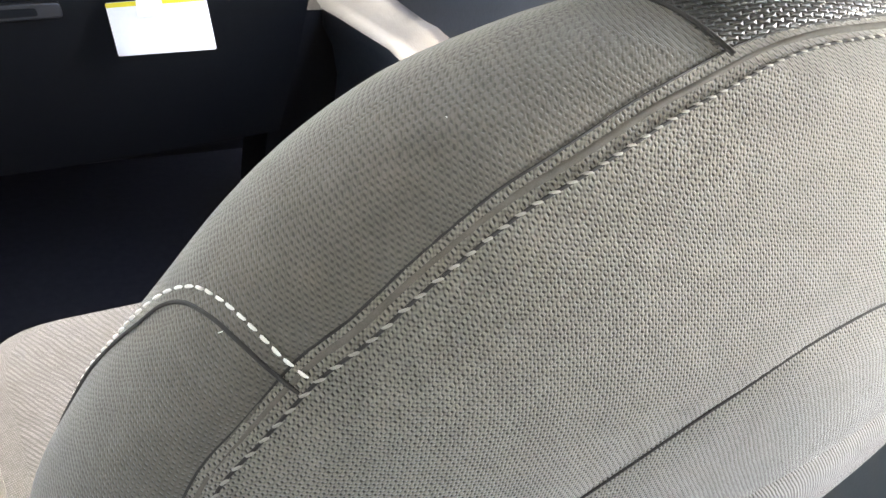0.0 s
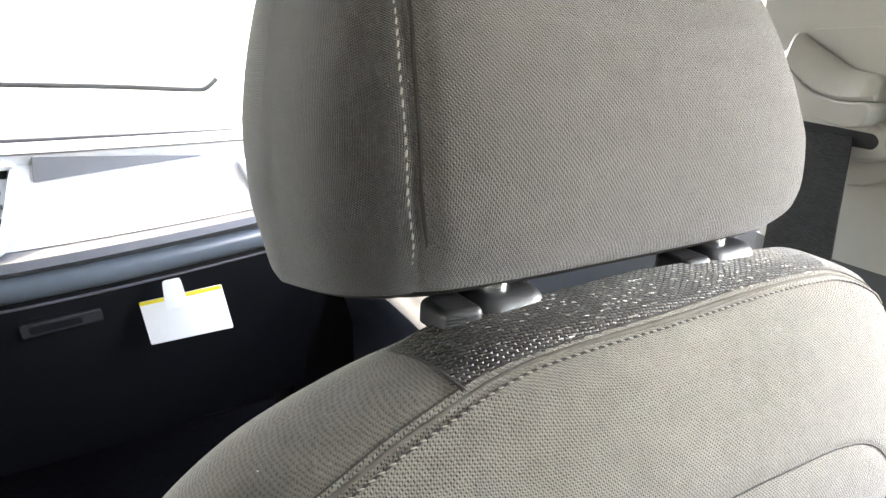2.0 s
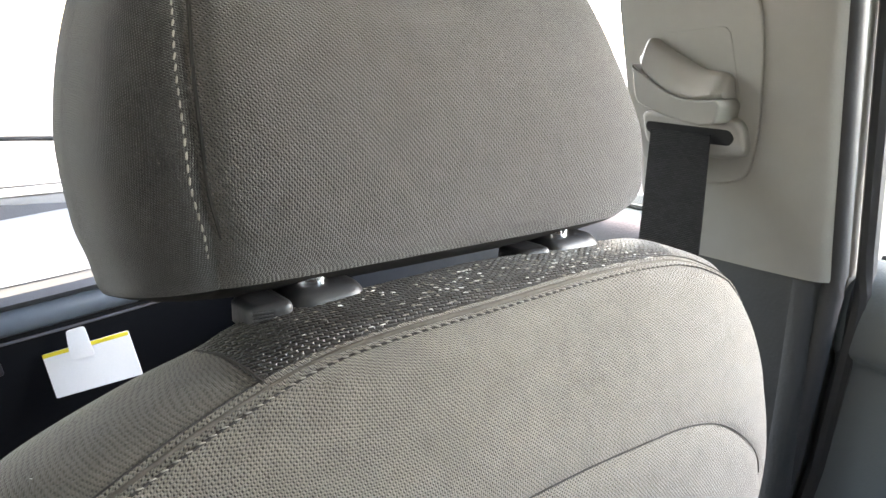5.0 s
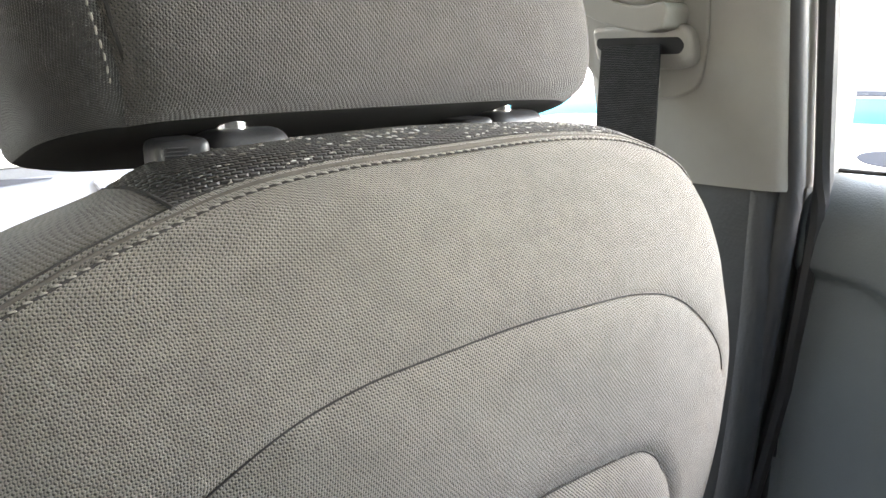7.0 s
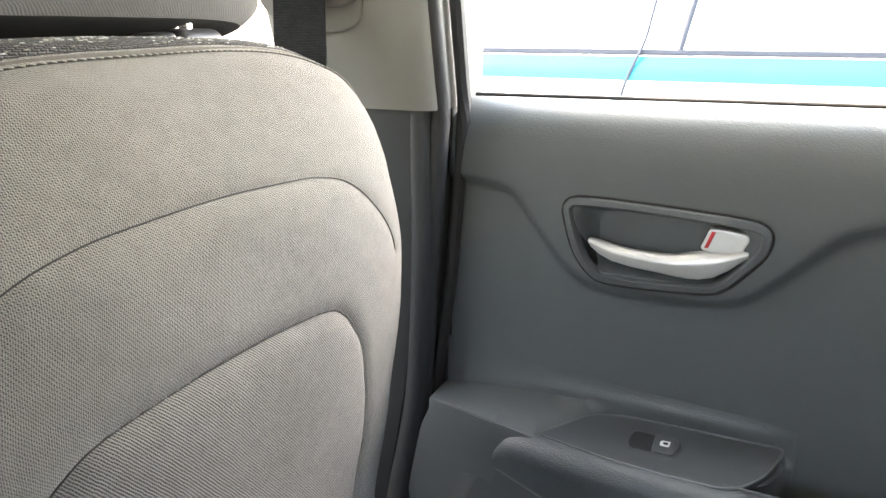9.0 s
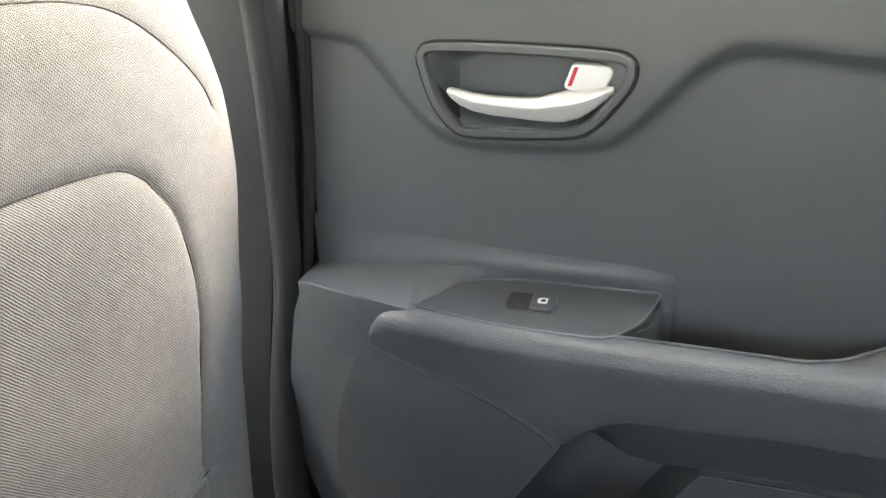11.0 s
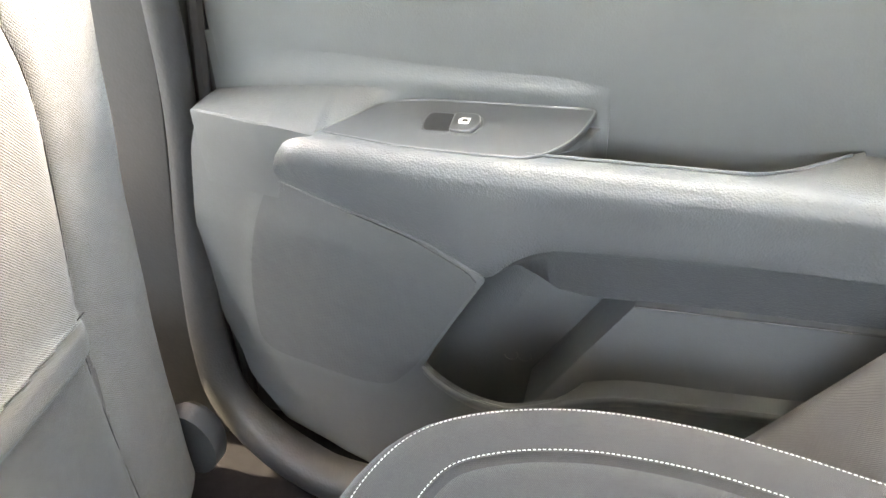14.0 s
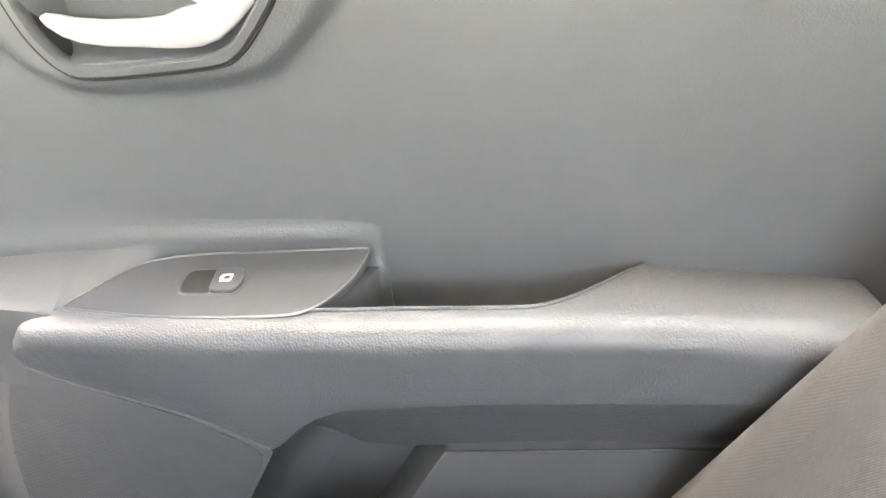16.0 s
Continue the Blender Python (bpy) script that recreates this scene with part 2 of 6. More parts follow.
# blacker than BLACK: the shade of footwell and recesses is in the colour
GLOVE = plastic("shade_black_plastic", (0.0065, 0.0072, 0.0082), 0.55, grain=500.0, depth=0.0001, shine=0.12)
RUBBER = plastic("black_rubber", (0.026, 0.026, 0.028), 0.62, grain=500.0, depth=0.0001)
PILLAR = plastic("warm_grey_trim", (0.268, 0.259, 0.242), 0.55, grain=650.0, depth=0.0001, amount=0.05)
PILLAR_LOW = plastic("dark_pillar_trim", (0.034, 0.037, 0.040), 0.5)
HEADLINER = plain("headliner_cloth", (0.58, 0.56, 0.52), 0.95, amount=0.06, scale=60.0)
CARPET = plain("black_carpet", (0.010, 0.010, 0.012), 1.0, amount=0.35, scale=90.0, shine=0.1)
SILVER = plain("satin_silver_paint", (0.74, 0.74, 0.74), 0.42, 0.6, amount=0.04)
CHROME = plain("polished_steel", (0.80, 0.80, 0.80), 0.10, 1.0, amount=0.03)
RED = plain("red_mark", (0.75, 0.04, 0.05), 0.45)
WHITE = plain("white_mark", (0.85, 0.85, 0.85), 0.5)
PAPER = plain("white_card", (0.86, 0.86, 0.83), 0.75, amount=0.03)
YELLOW = plain("yellow_band", (0.80, 0.66, 0.04), 0.7)
WEBBING = fabric("belt_webbing", (0.019, 0.020, 0.022), cell=(0.0030, 0.0011), turn=0.0, depth=0.0003, sheen=0.0, shine=0.3)
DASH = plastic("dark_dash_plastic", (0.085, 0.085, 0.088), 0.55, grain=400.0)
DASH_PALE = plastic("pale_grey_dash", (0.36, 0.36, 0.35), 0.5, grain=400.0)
# far darker than DOOR: the front door's shade is put into its base
FRONT_DOOR = plastic("shaded_front_door_plastic", (0.020, 0.024, 0.030), 0.5, grain=420.0)
TRIM_BLUE = plastic("blue_grey_trim", (0.088, 0.106, 0.118), 0.30, grain=600.0, depth=0.00002)
GRILLE = plastic("speaker_grille_plastic", (0.074, 0.084, 0.089), 0.55)
GLASS = window_glass("window_glass")
# glass of unseen windows: each density only sets how much light enters
DIM_FRONT = window_glass("front_light_cut_glass", (0.04, 0.041, 0.041))
DIM_SIDE = window_glass("fill_light_glass", (0.62, 0.63, 0.62))
DIM_REAR = window_glass("rear_light_cut_glass", (0.03, 0.0305, 0.03))
# darkened to halve the daylight that reaches the cabin
WINDSCREEN = window_glass("windscreen_glass", (0.50, 0.53, 0.52))
CONCRETE = plain("pale_concrete", (0.50, 0.49, 0.46), 0.9, amount=0.2, scale=1.2)
PAINT = plain("turquoise_car_paint", (0.004, 0.12, 0.17), 0.6, 0.0, amount=0.05, scale=2.0, shine=0.05)
# sun glare on the parked car's body and windows, painted as near-white colours
PALE_PAINT = plain("glare_pale_paint", (0.80, 0.82, 0.82), 0.3, amount=0.03, scale=2.0)
CAR_GLASS = plain("glare_painted_glass", (0.62, 0.66, 0.70), 0.12, amount=0.2, scale=3.0)
CAR_DARK = plain("dark_window_seal", (0.035, 0.037, 0.048), 0.8, shine=0.05)
BODY = plain("grey_body_paint", (0.55, 0.56, 0.57), 0.3, 0.2, amount=0.04, scale=2.0)


# ---- mesh helpers ----
def thing(name, label, category, group="", kind="", at=(0, 0, 0)):
    ob = new(name)
    ob.empty_display_size = 0.05
    ob.location = at
    return tagged(ob, label, category, group, kind)


def mesh_of(name, verts, faces, smooth=True):
    me = bpy.data.meshes.new(name)
    me.from_pydata([tuple(map(float, v)) for v in verts], [], [tuple(map(int, f)) for f in faces])
    me.validate()
    if smooth:
        me.polygons.foreach_set("use_smooth", [True] * len(me.polygons))
    me.update()
    return me


def part(name, geo, material, parent=None, label="", sharp=None):
    """Links (verts, faces), a list of such pairs, or a bmesh as one mesh object, under its thing."""
    if isinstance(geo, bmesh.types.BMesh):
        me = bpy.data.meshes.new(name)
        bmesh.ops.recalc_face_normals(geo, faces=geo.faces)
        geo.to_mesh(me)
        geo.free()
        me.polygons.foreach_set("use_smooth", [True] * len(me.polygons))
    else:
        if isinstance(geo, list):
            vs, fs = [], []
            for v, f in geo:
                k = len(vs)
                vs.extend(v)
                fs.extend([tuple(i + k for i in q) for q in f])
            geo = (vs, fs)
        me = mesh_of(name, *geo)
        bm = bmesh.new()
        bm.from_mesh(me)
        bmesh.ops.recalc_face_normals(bm, faces=bm.faces)
        bm.to_mesh(me)
        bm.free()
    me.set_sharp_from_angle(angle=radians(sharp if sharp else 40))
    me.materials.append(material)
    ob = new(name, me)
    if parent is not None:
        ob.parent = parent
        ob.matrix_parent_inverse = Matrix.Translation(-parent.matrix_basis.translation) if parent.type == "EMPTY" else Matrix.Identity(4)
    if label:
        ob["label"] = label
    return ob


def pchip(xs, ys):
    """A smooth curve through a table that never overshoots it."""
    xs, ys = np.asarray(xs, float), np.asarray(ys, float)
    h, d = np.diff(xs), np.diff(ys) / np.diff(xs)
    m = np.zeros_like(ys)
    m[0], m[-1] = d[0], d[-1]
    for i in range(1, len(xs) - 1):
        m[i] = 0 if d[i - 1] * d[i] <= 0 else 2 * d[i - 1] * d[i] / (d[i - 1] + d[i])

    def f(x):
        x = np.clip(np.asarray(x, float), xs[0], xs[-1])
        i = np.clip(np.searchsorted(xs, x) - 1, 0, len(xs) - 2)
        t = (x - xs[i]) / h[i]
        return ((1 + 2 * t) * (1 - t) ** 2 * ys[i] + t * (1 - t) ** 2 * h[i] * m[i]
                + t * t * (3 - 2 * t) * ys[i + 1] + t * t * (t - 1) * h[i] * m[i + 1])
    return f


def spline(pts, step=0.002, closed=False):
    """Points at even steps along a smooth line through pts."""
    p = np.asarray(pts, float)
    if closed:
        p = np.vstack([p[-1], p, p[0], p[1]])
    else:
        p = np.vstack([2 * p[0] - p[1], p, 2 * p[-1] - p[-2]])
    out = []
    for i in range(1, len(p) - 2):
        n = max(2, int(np.linalg.norm(p[i + 1] - p[i]) / step * 3))
        t = np.linspace(0, 1, n, endpoint=False)[:, None]
        out.append(0.5 * (2 * p[i] + (p[i + 1] - p[i - 1]) * t + (2 * p[i - 1] - 5 * p[i] + 4 * p[i + 1] - p[i + 2]) * t ** 2
                          + (3 * p[i] - p[i - 1] - 3 * p[i + 1] + p[i + 2]) * t ** 3))
    out.append(p[-2][None])
    q = np.vstack(out)
    s = np.r_[0, np.cumsum(np.linalg.norm(np.diff(q, axis=0), axis=1))]
    k = max(3, int(s[-1] / step) + 1)
    g = np.linspace(0, s[-1], k)
    q = np.stack([np.interp(g, s, q[:, j]) for j in range(q.shape[1])], 1)
    return q[:-1] if closed else q


def sheet(P, wrap=False):
    """A grid of points (rows, columns, 3) as verts and faces."""
    n, m = P.shape[:2]
    faces = []
    for i in range(n - 1):
        for j in range(m if wrap else m - 1):
            a, b = i * m + j, i * m + (j + 1) % m
            faces.append((a, b, b + m, a + m))
    return P.reshape(-1, 3), faces


def tube(path, r, sides=8, closed=False, flat=1.0, up=(0, 0, 1)):
    """A round cord along a path; flat squeezes it across up."""
    p = np.asarray(path, float)
    n = len(p)
    tg = (np.roll(p, -1, 0) - np.roll(p, 1, 0)) if closed else np.gradient(p, axis=0)
    tg /= np.linalg.norm(tg, axis=1)[:, None] + 1e-12
    ref = np.asarray(up, float)
    rings = np.zeros((n, sides, 3))
    rr = np.broadcast_to(np.asarray(r, float), (n,))
    for i in range(n):
        a = np.cross(tg[i], ref)
        if np.linalg.norm(a) < 1e-4:
            a = np.cross(tg[i], (0.3, 0.5, 0.8))
        a /= np.linalg.norm(a)
        b = np.cross(a, tg[i])
        for k in range(sides):
            c = 2 * math.pi * k / sides
            rings[i, k] = p[i] + rr[i] * (math.cos(c) * a + flat * math.sin(c) * b)
    v, f = sheet(np.concatenate([rings, rings[:1]]) if closed else rings, wrap=True)
    v = list(map(tuple, v))
    if not closed:
        f.append(tuple(range(sides)))
        f.append(tuple(range((n - 1) * sides, n * sides)))
    return v, f


def loft(sections, wrap=False, caps=True):
    """Sections of equal count joined into a skin."""
    P = np.asarray(sections, float)
    v, f = sheet(P, wrap)
    n, m = P.shape[:2]
    if wrap and caps:
        f.append(tuple(range(m)))
        f.append(tuple(range((n - 1) * m, n * m)))
    return list(map(tuple, v)), f


def offset_ring(p, d):
    """A closed outline moved inwards by d."""
    p = np.asarray(p, float)
    e = np.roll(p, -1, 0) - p
    e /= np.linalg.norm(e, axis=1)[:, None] + 1e-12
    nrm = np.stack([-e[:, 1], e[:, 0]], 1)
    area = 0.5 * np.sum(p[:, 0] * np.roll(p[:, 1], -1) - np.roll(p[:, 0], -1) * p[:, 1])
    if area < 0:
        nrm = -nrm
    v = nrm + np.roll(nrm, 1, 0)
    v /= np.maximum((v * v).sum(1) / 2, 0.35)[:, None]
    return p + v * d


def even(p, step):
    """A closed outline with its long sides cut into short ones."""
    p, q = np.asarray(p, float), []
    for a, b in zip(p, np.roll(p, -1, 0)):
        m = max(1, int(np.linalg.norm(b - a) / step))
        q += [a + (b - a) * j / m for j in range(m)]
    return np.asarray(q)


def plate(outline, place, thick, bevel=0.001, rounds=3):
    """A flat piece with rounded edges. place(u, v, h) gives the point at height h above the base."""
    rings = [[place(u, v, 0.0) for u, v in outline]]
    for k in range(rounds + 1):
        a = math.pi / 2 * k / rounds
        o = offset_ring(outline, bevel * (1 - math.cos(a)))
        rings.append([place(u, v, thick - bevel + bevel * math.sin(a)) for u, v in o])
    rings.append([place(u, v, thick) for u, v in offset_ring(outline, bevel + 0.0002)])
    n = len(outline)
    v, f = sheet(np.asarray(rings, float), wrap=True)
    v = list(map(tuple, v))
    f.append(tuple(range(n)))
    f.append(tuple(range((len(rings) - 1) * n, len(rings) * n)))
    return v, f


def box(x0, x1, y0, y1, z0, z1, bevel=0.004):
    bm = bmesh.new()
    bmesh.ops.create_cube(bm, size=1.0, matrix=Matrix.LocRotScale(((x0 + x1) / 2, (y0 + y1) / 2, (z0 + z1) / 2), None, (x1 - x0, y1 - y0, z1 - z0)))
    if bevel:
        bmesh.ops.bevel(bm, geom=list(bm.edges), offset=bevel, segments=2, profile=0.6, affect="EDGES")
    return bm


def rounded(pts, r, n=5):
    """An outline with its corners rounded by radius r (one number, or one for each corner)."""
    p = [np.asarray(q, float) for q in pts]
    out = []
    for i, c in enumerate(p):
        a, b = p[i - 1] - c, p[(i + 1) % len(p)] - c
        ri = r[i] if isinstance(r, (list, tuple)) else r
        la, lb = np.linalg.norm(a), np.linalg.norm(b)
        k = min(ri, la * 0.45, lb * 0.45)
        s, e = c + a / la * k, c + b / lb * k
        for j in range(n + 1):
            t = j / n
            out.append((1 - t) ** 2 * s + 2 * t * (1 - t) * c + t * t * e)
    return np.asarray(out)


def stitches(path, normals, length, gap, width, slant=0.0, high=0.5, skip=0.0):
    """A row of short, plump thread loops lying along a path."""
    p, nn = np.asarray(path, float), np.asarray(normals, float)
    s = np.r_[0, np.cumsum(np.linalg.norm(np.diff(p, axis=0), axis=1))]
    geo, at, rng = [], 0.0, np.random.RandomState(5)
    while at + length < s[-1]:
        jit = rng.normal(0, 0.04) * length
        if skip and rng.rand() < skip:
            at += (length + gap) * (0.5 + rng.rand())
            continue
        a = np.array([np.interp(at + jit, s, p[:, j]) for j in range(3)])
        b = np.array([np.interp(at + jit + length, s, p[:, j]) for j in range(3)])
        k = np.argmin(np.abs(s - at - length / 2))
        up = nn[k] / np.linalg.norm(nn[k])
        d = b - a
        side = np.cross(d, up)
        side /= np.linalg.norm(side)
        ax = d + side * (slant + rng.normal(0, 0.05)) * length
        mid = (a + b) / 2
        rings = []
        for f, w, h in ((-0.5, 0.25, 0.0), (-0.36, 0.85, 0.6), (0.0, 1.0, 1.0), (0.36, 0.85, 0.6), (0.5, 0.25, 0.0)):
            c = mid + ax * f + up * width * high * h * 0.6
            rings.append([c + side * width / 2 * w * math.cos(q) + up * width / 2 * w * math.sin(q) for q in np.arange(6) * math.pi / 3])
        geo.append(loft(rings, wrap=True))
        at += length + gap
    return geo


def set_uv(me, uv):
    """Cloth coordinates in metres for each vertex."""
    lay = me.uv_layers.new(name="cloth")
    idx = np.zeros(len(me.loops), np.int32)
    me.loops.foreach_get("vertex_index", idx)
    lay.data.foreach_set("uv", np.asarray(uv, float)[idx].ravel())


def cloth_uv(P, centre, split):
    """Lengths along a grid of points: across from column centre, and upwards."""
    du = np.linalg.norm(np.diff(P, axis=1), axis=2)
    U = np.concatenate([np.zeros((len(P), 1)), np.cumsum(du, 1)], 1)
    # beyond column split the ring is counted backwards, so that the join lies out of sight
    U[:, split:] -= U[:, -1:] + np.linalg.norm(P[:, 0] - P[:, -1], axis=1)[:, None]
    U -= U[:, centre][:, None].copy()
    dv = np.linalg.norm(np.diff(P, axis=0)[:, :, 1:], axis=2)
    V = np.concatenate([np.zeros((1, P.shape[1])), np.cumsum(dv, 0)], 0)
    for q, (arr, axis) in enumerate(((U, 0), (V, 1))):
        # the cloth runs evenly over tucks and seams
        for _ in range(6):
            wide = max(2, arr.shape[axis] // 30)
            pad = np.pad(arr, [(wide, wide) if k == axis else (0, 0) for k in (0, 1)], mode="edge")
            arr = sum(np.take(pad, np.arange(k, k + arr.shape[axis]), axis) for k in range(2 * wide + 1)) / (2 * wide + 1)
        if q == 0:
            U = arr
        else:
            V = arr
    return np.stack([U, V], 2)


def flat_normals(path, n):
    return np.broadcast_to(np.asarray(n, float), np.asarray(path).shape)


# ---- the front passenger seat ----
CX = 0.262
Z_T = [0.05, 0.10, 0.20, 0.27, 0.33, 0.40, 0.435, 0.49, 0.54, 0.565, 0.595, 0.62, 0.64, 0.654, 0.664, 0.6705, 0.674, 0.6758, 0.6768]
WL_T = [0.2522, 0.2502, 0.2472, 0.2441, 0.2398, 0.2394, 0.2386, 0.2396, 0.2381, 0.2309, 0.2166, 0.1994, 0.1752, 0.1416, 0.1117, 0.0987, 0.0825, 0.0539, 0.0]
WR_T = [0.2465, 0.2433, 0.2410, 0.2451, 0.2435, 0.2384, 0.2362, 0.2353, 0.2260, 0.2150, 0.1971, 0.1869, 0.1763, 0.1641, 0.1393, 0.1150, 0.0881, 0.0496, 0.0]
B_T = [0.110, 0.106, 0.100, 0.096, 0.089, 0.075, 0.069, 0.061, 0.055, 0.053, 0.0525, 0.056, 0.063, 0.071, 0.079, 0.0845, 0.090, 0.098, 0.118]
H_T = [0.066, 0.066, 0.066, 0.066, 0.066, 0.066, 0.066, 0.065, 0.064, 0.063, 0.061, 0.058, 0.054, 0.049, 0.042, 0.036, 0.027, 0.018, 0.0]
F_T = [0.066, 0.066, 0.066, 0.066, 0.066, 0.066, 0.066, 0.065, 0.064, 0.063, 0.061, 0.054, 0.041, 0.028, 0.015, 0.006, 0.003, 0.001, 0.0]
C_T = [0.0, 0.0, 0.004, 0.006, 0.008, 0.009, 0.010, 0.010, 0.010, 0.010, 0.009, 0.006, 0.003, 0.001, 0.0, 0.0, 0.0, 0.0, 0.0]
seat_f = pchip(Z_T, F_T)
seat_wl, seat_wr, seat_b, seat_h, seat_c = pchip(Z_T, WL_T), pchip(Z_T, WR_T), pchip(Z_T, B_T), pchip(Z_T, H_T), pchip(Z_T, C_T)
seat_mid = pchip([0.05, 0.40, 0.55, 0.60, 0.68], [0.256, 0.256, 0.2560, 0.2600, 0.262])   # the back leans a little to one side
SQ_L, SQ_R = 2.35, 2.9


def seat_w(x, z):
    """Half width on the side of the middle where x lies."""
    return np.where(np.asarray(x, float) < seat_mid(z), seat_wl(z), seat_wr(z))


def seat_q(x, z):
    """How square the rear edge is on the side where x lies."""
    return np.where(np.asarray(x, float) < seat_mid(z), SQ_L, SQ_R)


def seat_back_y(x, z):
    """How far forward the rear face of the seat lies."""
    u = np.clip(np.abs((np.asarray(x, float) - seat_mid(z)) / np.maximum(seat_w(x, z), 1e-4)), 0, 1)
    q = seat_q(x, z)
    return seat_b(z) + seat_h(z) * (1 - (1 - u ** q) ** (1 / q)) - seat_c(z) * (1 - u * u)


def on_seat(xz, out=0.0):
    """Points of the rear face, and their normals, from (x, z)."""
    x, z = np.asarray(xz, float).T
    e = 0.0015
    y = seat_back_y(x, z)
    gx = (seat_back_y(x + e, z) - seat_back_y(x - e, z)) / (2 * e)
    gz = (seat_back_y(x, z + e) - seat_back_y(x, z - e)) / (2 * e)
    n = np.stack([gx, -np.ones_like(x), gz], 1)
    n /= np.linalg.norm(n, axis=1)[:, None]
    return np.stack([x, y, z], 1) + n * out, n


def mirrored(half):
    """A line given for the right half, from the middle outwards, as a whole line from left to right."""
    right = [(CX + x, z) for x, z in half]
    return [(2 * CX - x, z) for x, z in right[::-1]] + right[(1 if half[0][0] == 0 else 0):]


SEAM_TOP = spline([(CX + x, z) for x, z in (
    (-0.236, 0.10), (-0.232, 0.20), (-0.229, 0.28), (-0.228, 0.35), (-0.229, 0.41), (-0.231, 0.46), (-0.231, 0.51), (-0.228, 0.550), (-0.219, 0.5776), (-0.210, 0.5926), (-0.201, 0.6056), (-0.192, 0.6143),
    (-0.180, 0.6256), (-0.165, 0.6360), (-0.150, 0.6435), (-0.127, 0.6525), (-0.1045, 0.6597), (-0.086, 0.6648), (-0.067, 0.6685), (-0.040, 0.6710), (0, 0.6722), (0.040, 0.6728), (0.075, 0.6716), (0.107, 0.6682),
    (0.124, 0.6645), (0.1335, 0.6617), (0.147, 0.6560), (0.159, 0.6500), (0.170, 0.6400), (0.1805, 0.6215), (0.189, 0.596), (0.204, 0.566), (0.214, 0.54), (0.2225, 0.49), (0.2235, 0.435), (0.2255, 0.40), (0.231, 0.33), (0.2325, 0.27), (0.229, 0.20), (0.231, 0.10))], 0.0015)
SEAM_MID = spline(mirrored([(0, 0.6128), (0.05, 0.6108), (0.072, 0.6082), (0.092, 0.6030), (0.112, 0.5932), (0.134, 0.5785), (0.154, 0.5625), (0.164, 0.552), (0.171, 0.541)]), 0.0015)
POCKET = spline(mirrored([(0, 0.5425), (0.034, 0.5415), (0.072, 0.5365), (0.090, 0.5270), (0.099, 0.5175), (0.111, 0.5020), (0.120, 0.4840), (0.128, 0.459), (0.131, 0.428), (0.132, 0.386), (0.132, 0.347), (0.130, 0.313)]), 0.0015)
BAND = [(0, 0.3050), (0.05, 0.3080), (0.09, 0.3110), (0.129, 0.3120)]
POCKET_LOW = spline([(CX + 0.129, 0.309), (CX + 0.1275, 0.285), (CX + 0.128, 0.245), (CX + 0.133, 0.16), (CX + 0.142, 0.08)], 0.0015)
POCKET_LOW_L = np.stack([2 * CX - POCKET_LOW[:, 0], POCKET_LOW[:, 1]], 1)


def near(pts, line):
    """The distance of each point from a line of closely set points."""
    out = np.full(len(pts), 9.0)
    for k in range(0, len(line), 40):
        d = ((pts[:, None, :] - line[None, k:k + 40, :]) ** 2).sum(2).min(1)
        out = np.minimum(out, d)
    return np.sqrt(out)


def inside(pts, poly):
    x, y = pts[:, 0], pts[:, 1]
    c = np.zeros(len(pts), bool)
    j = len(poly) - 1
    for i in range(len(poly)):
        xi, yi, xj, yj = *poly[i], *poly[j]
        if yi != yj:
            c ^= ((yi > y) != (yj > y)) & (x < (xj - xi) * (y - yi) / (yj - yi) + xi)
        j = i
    return c


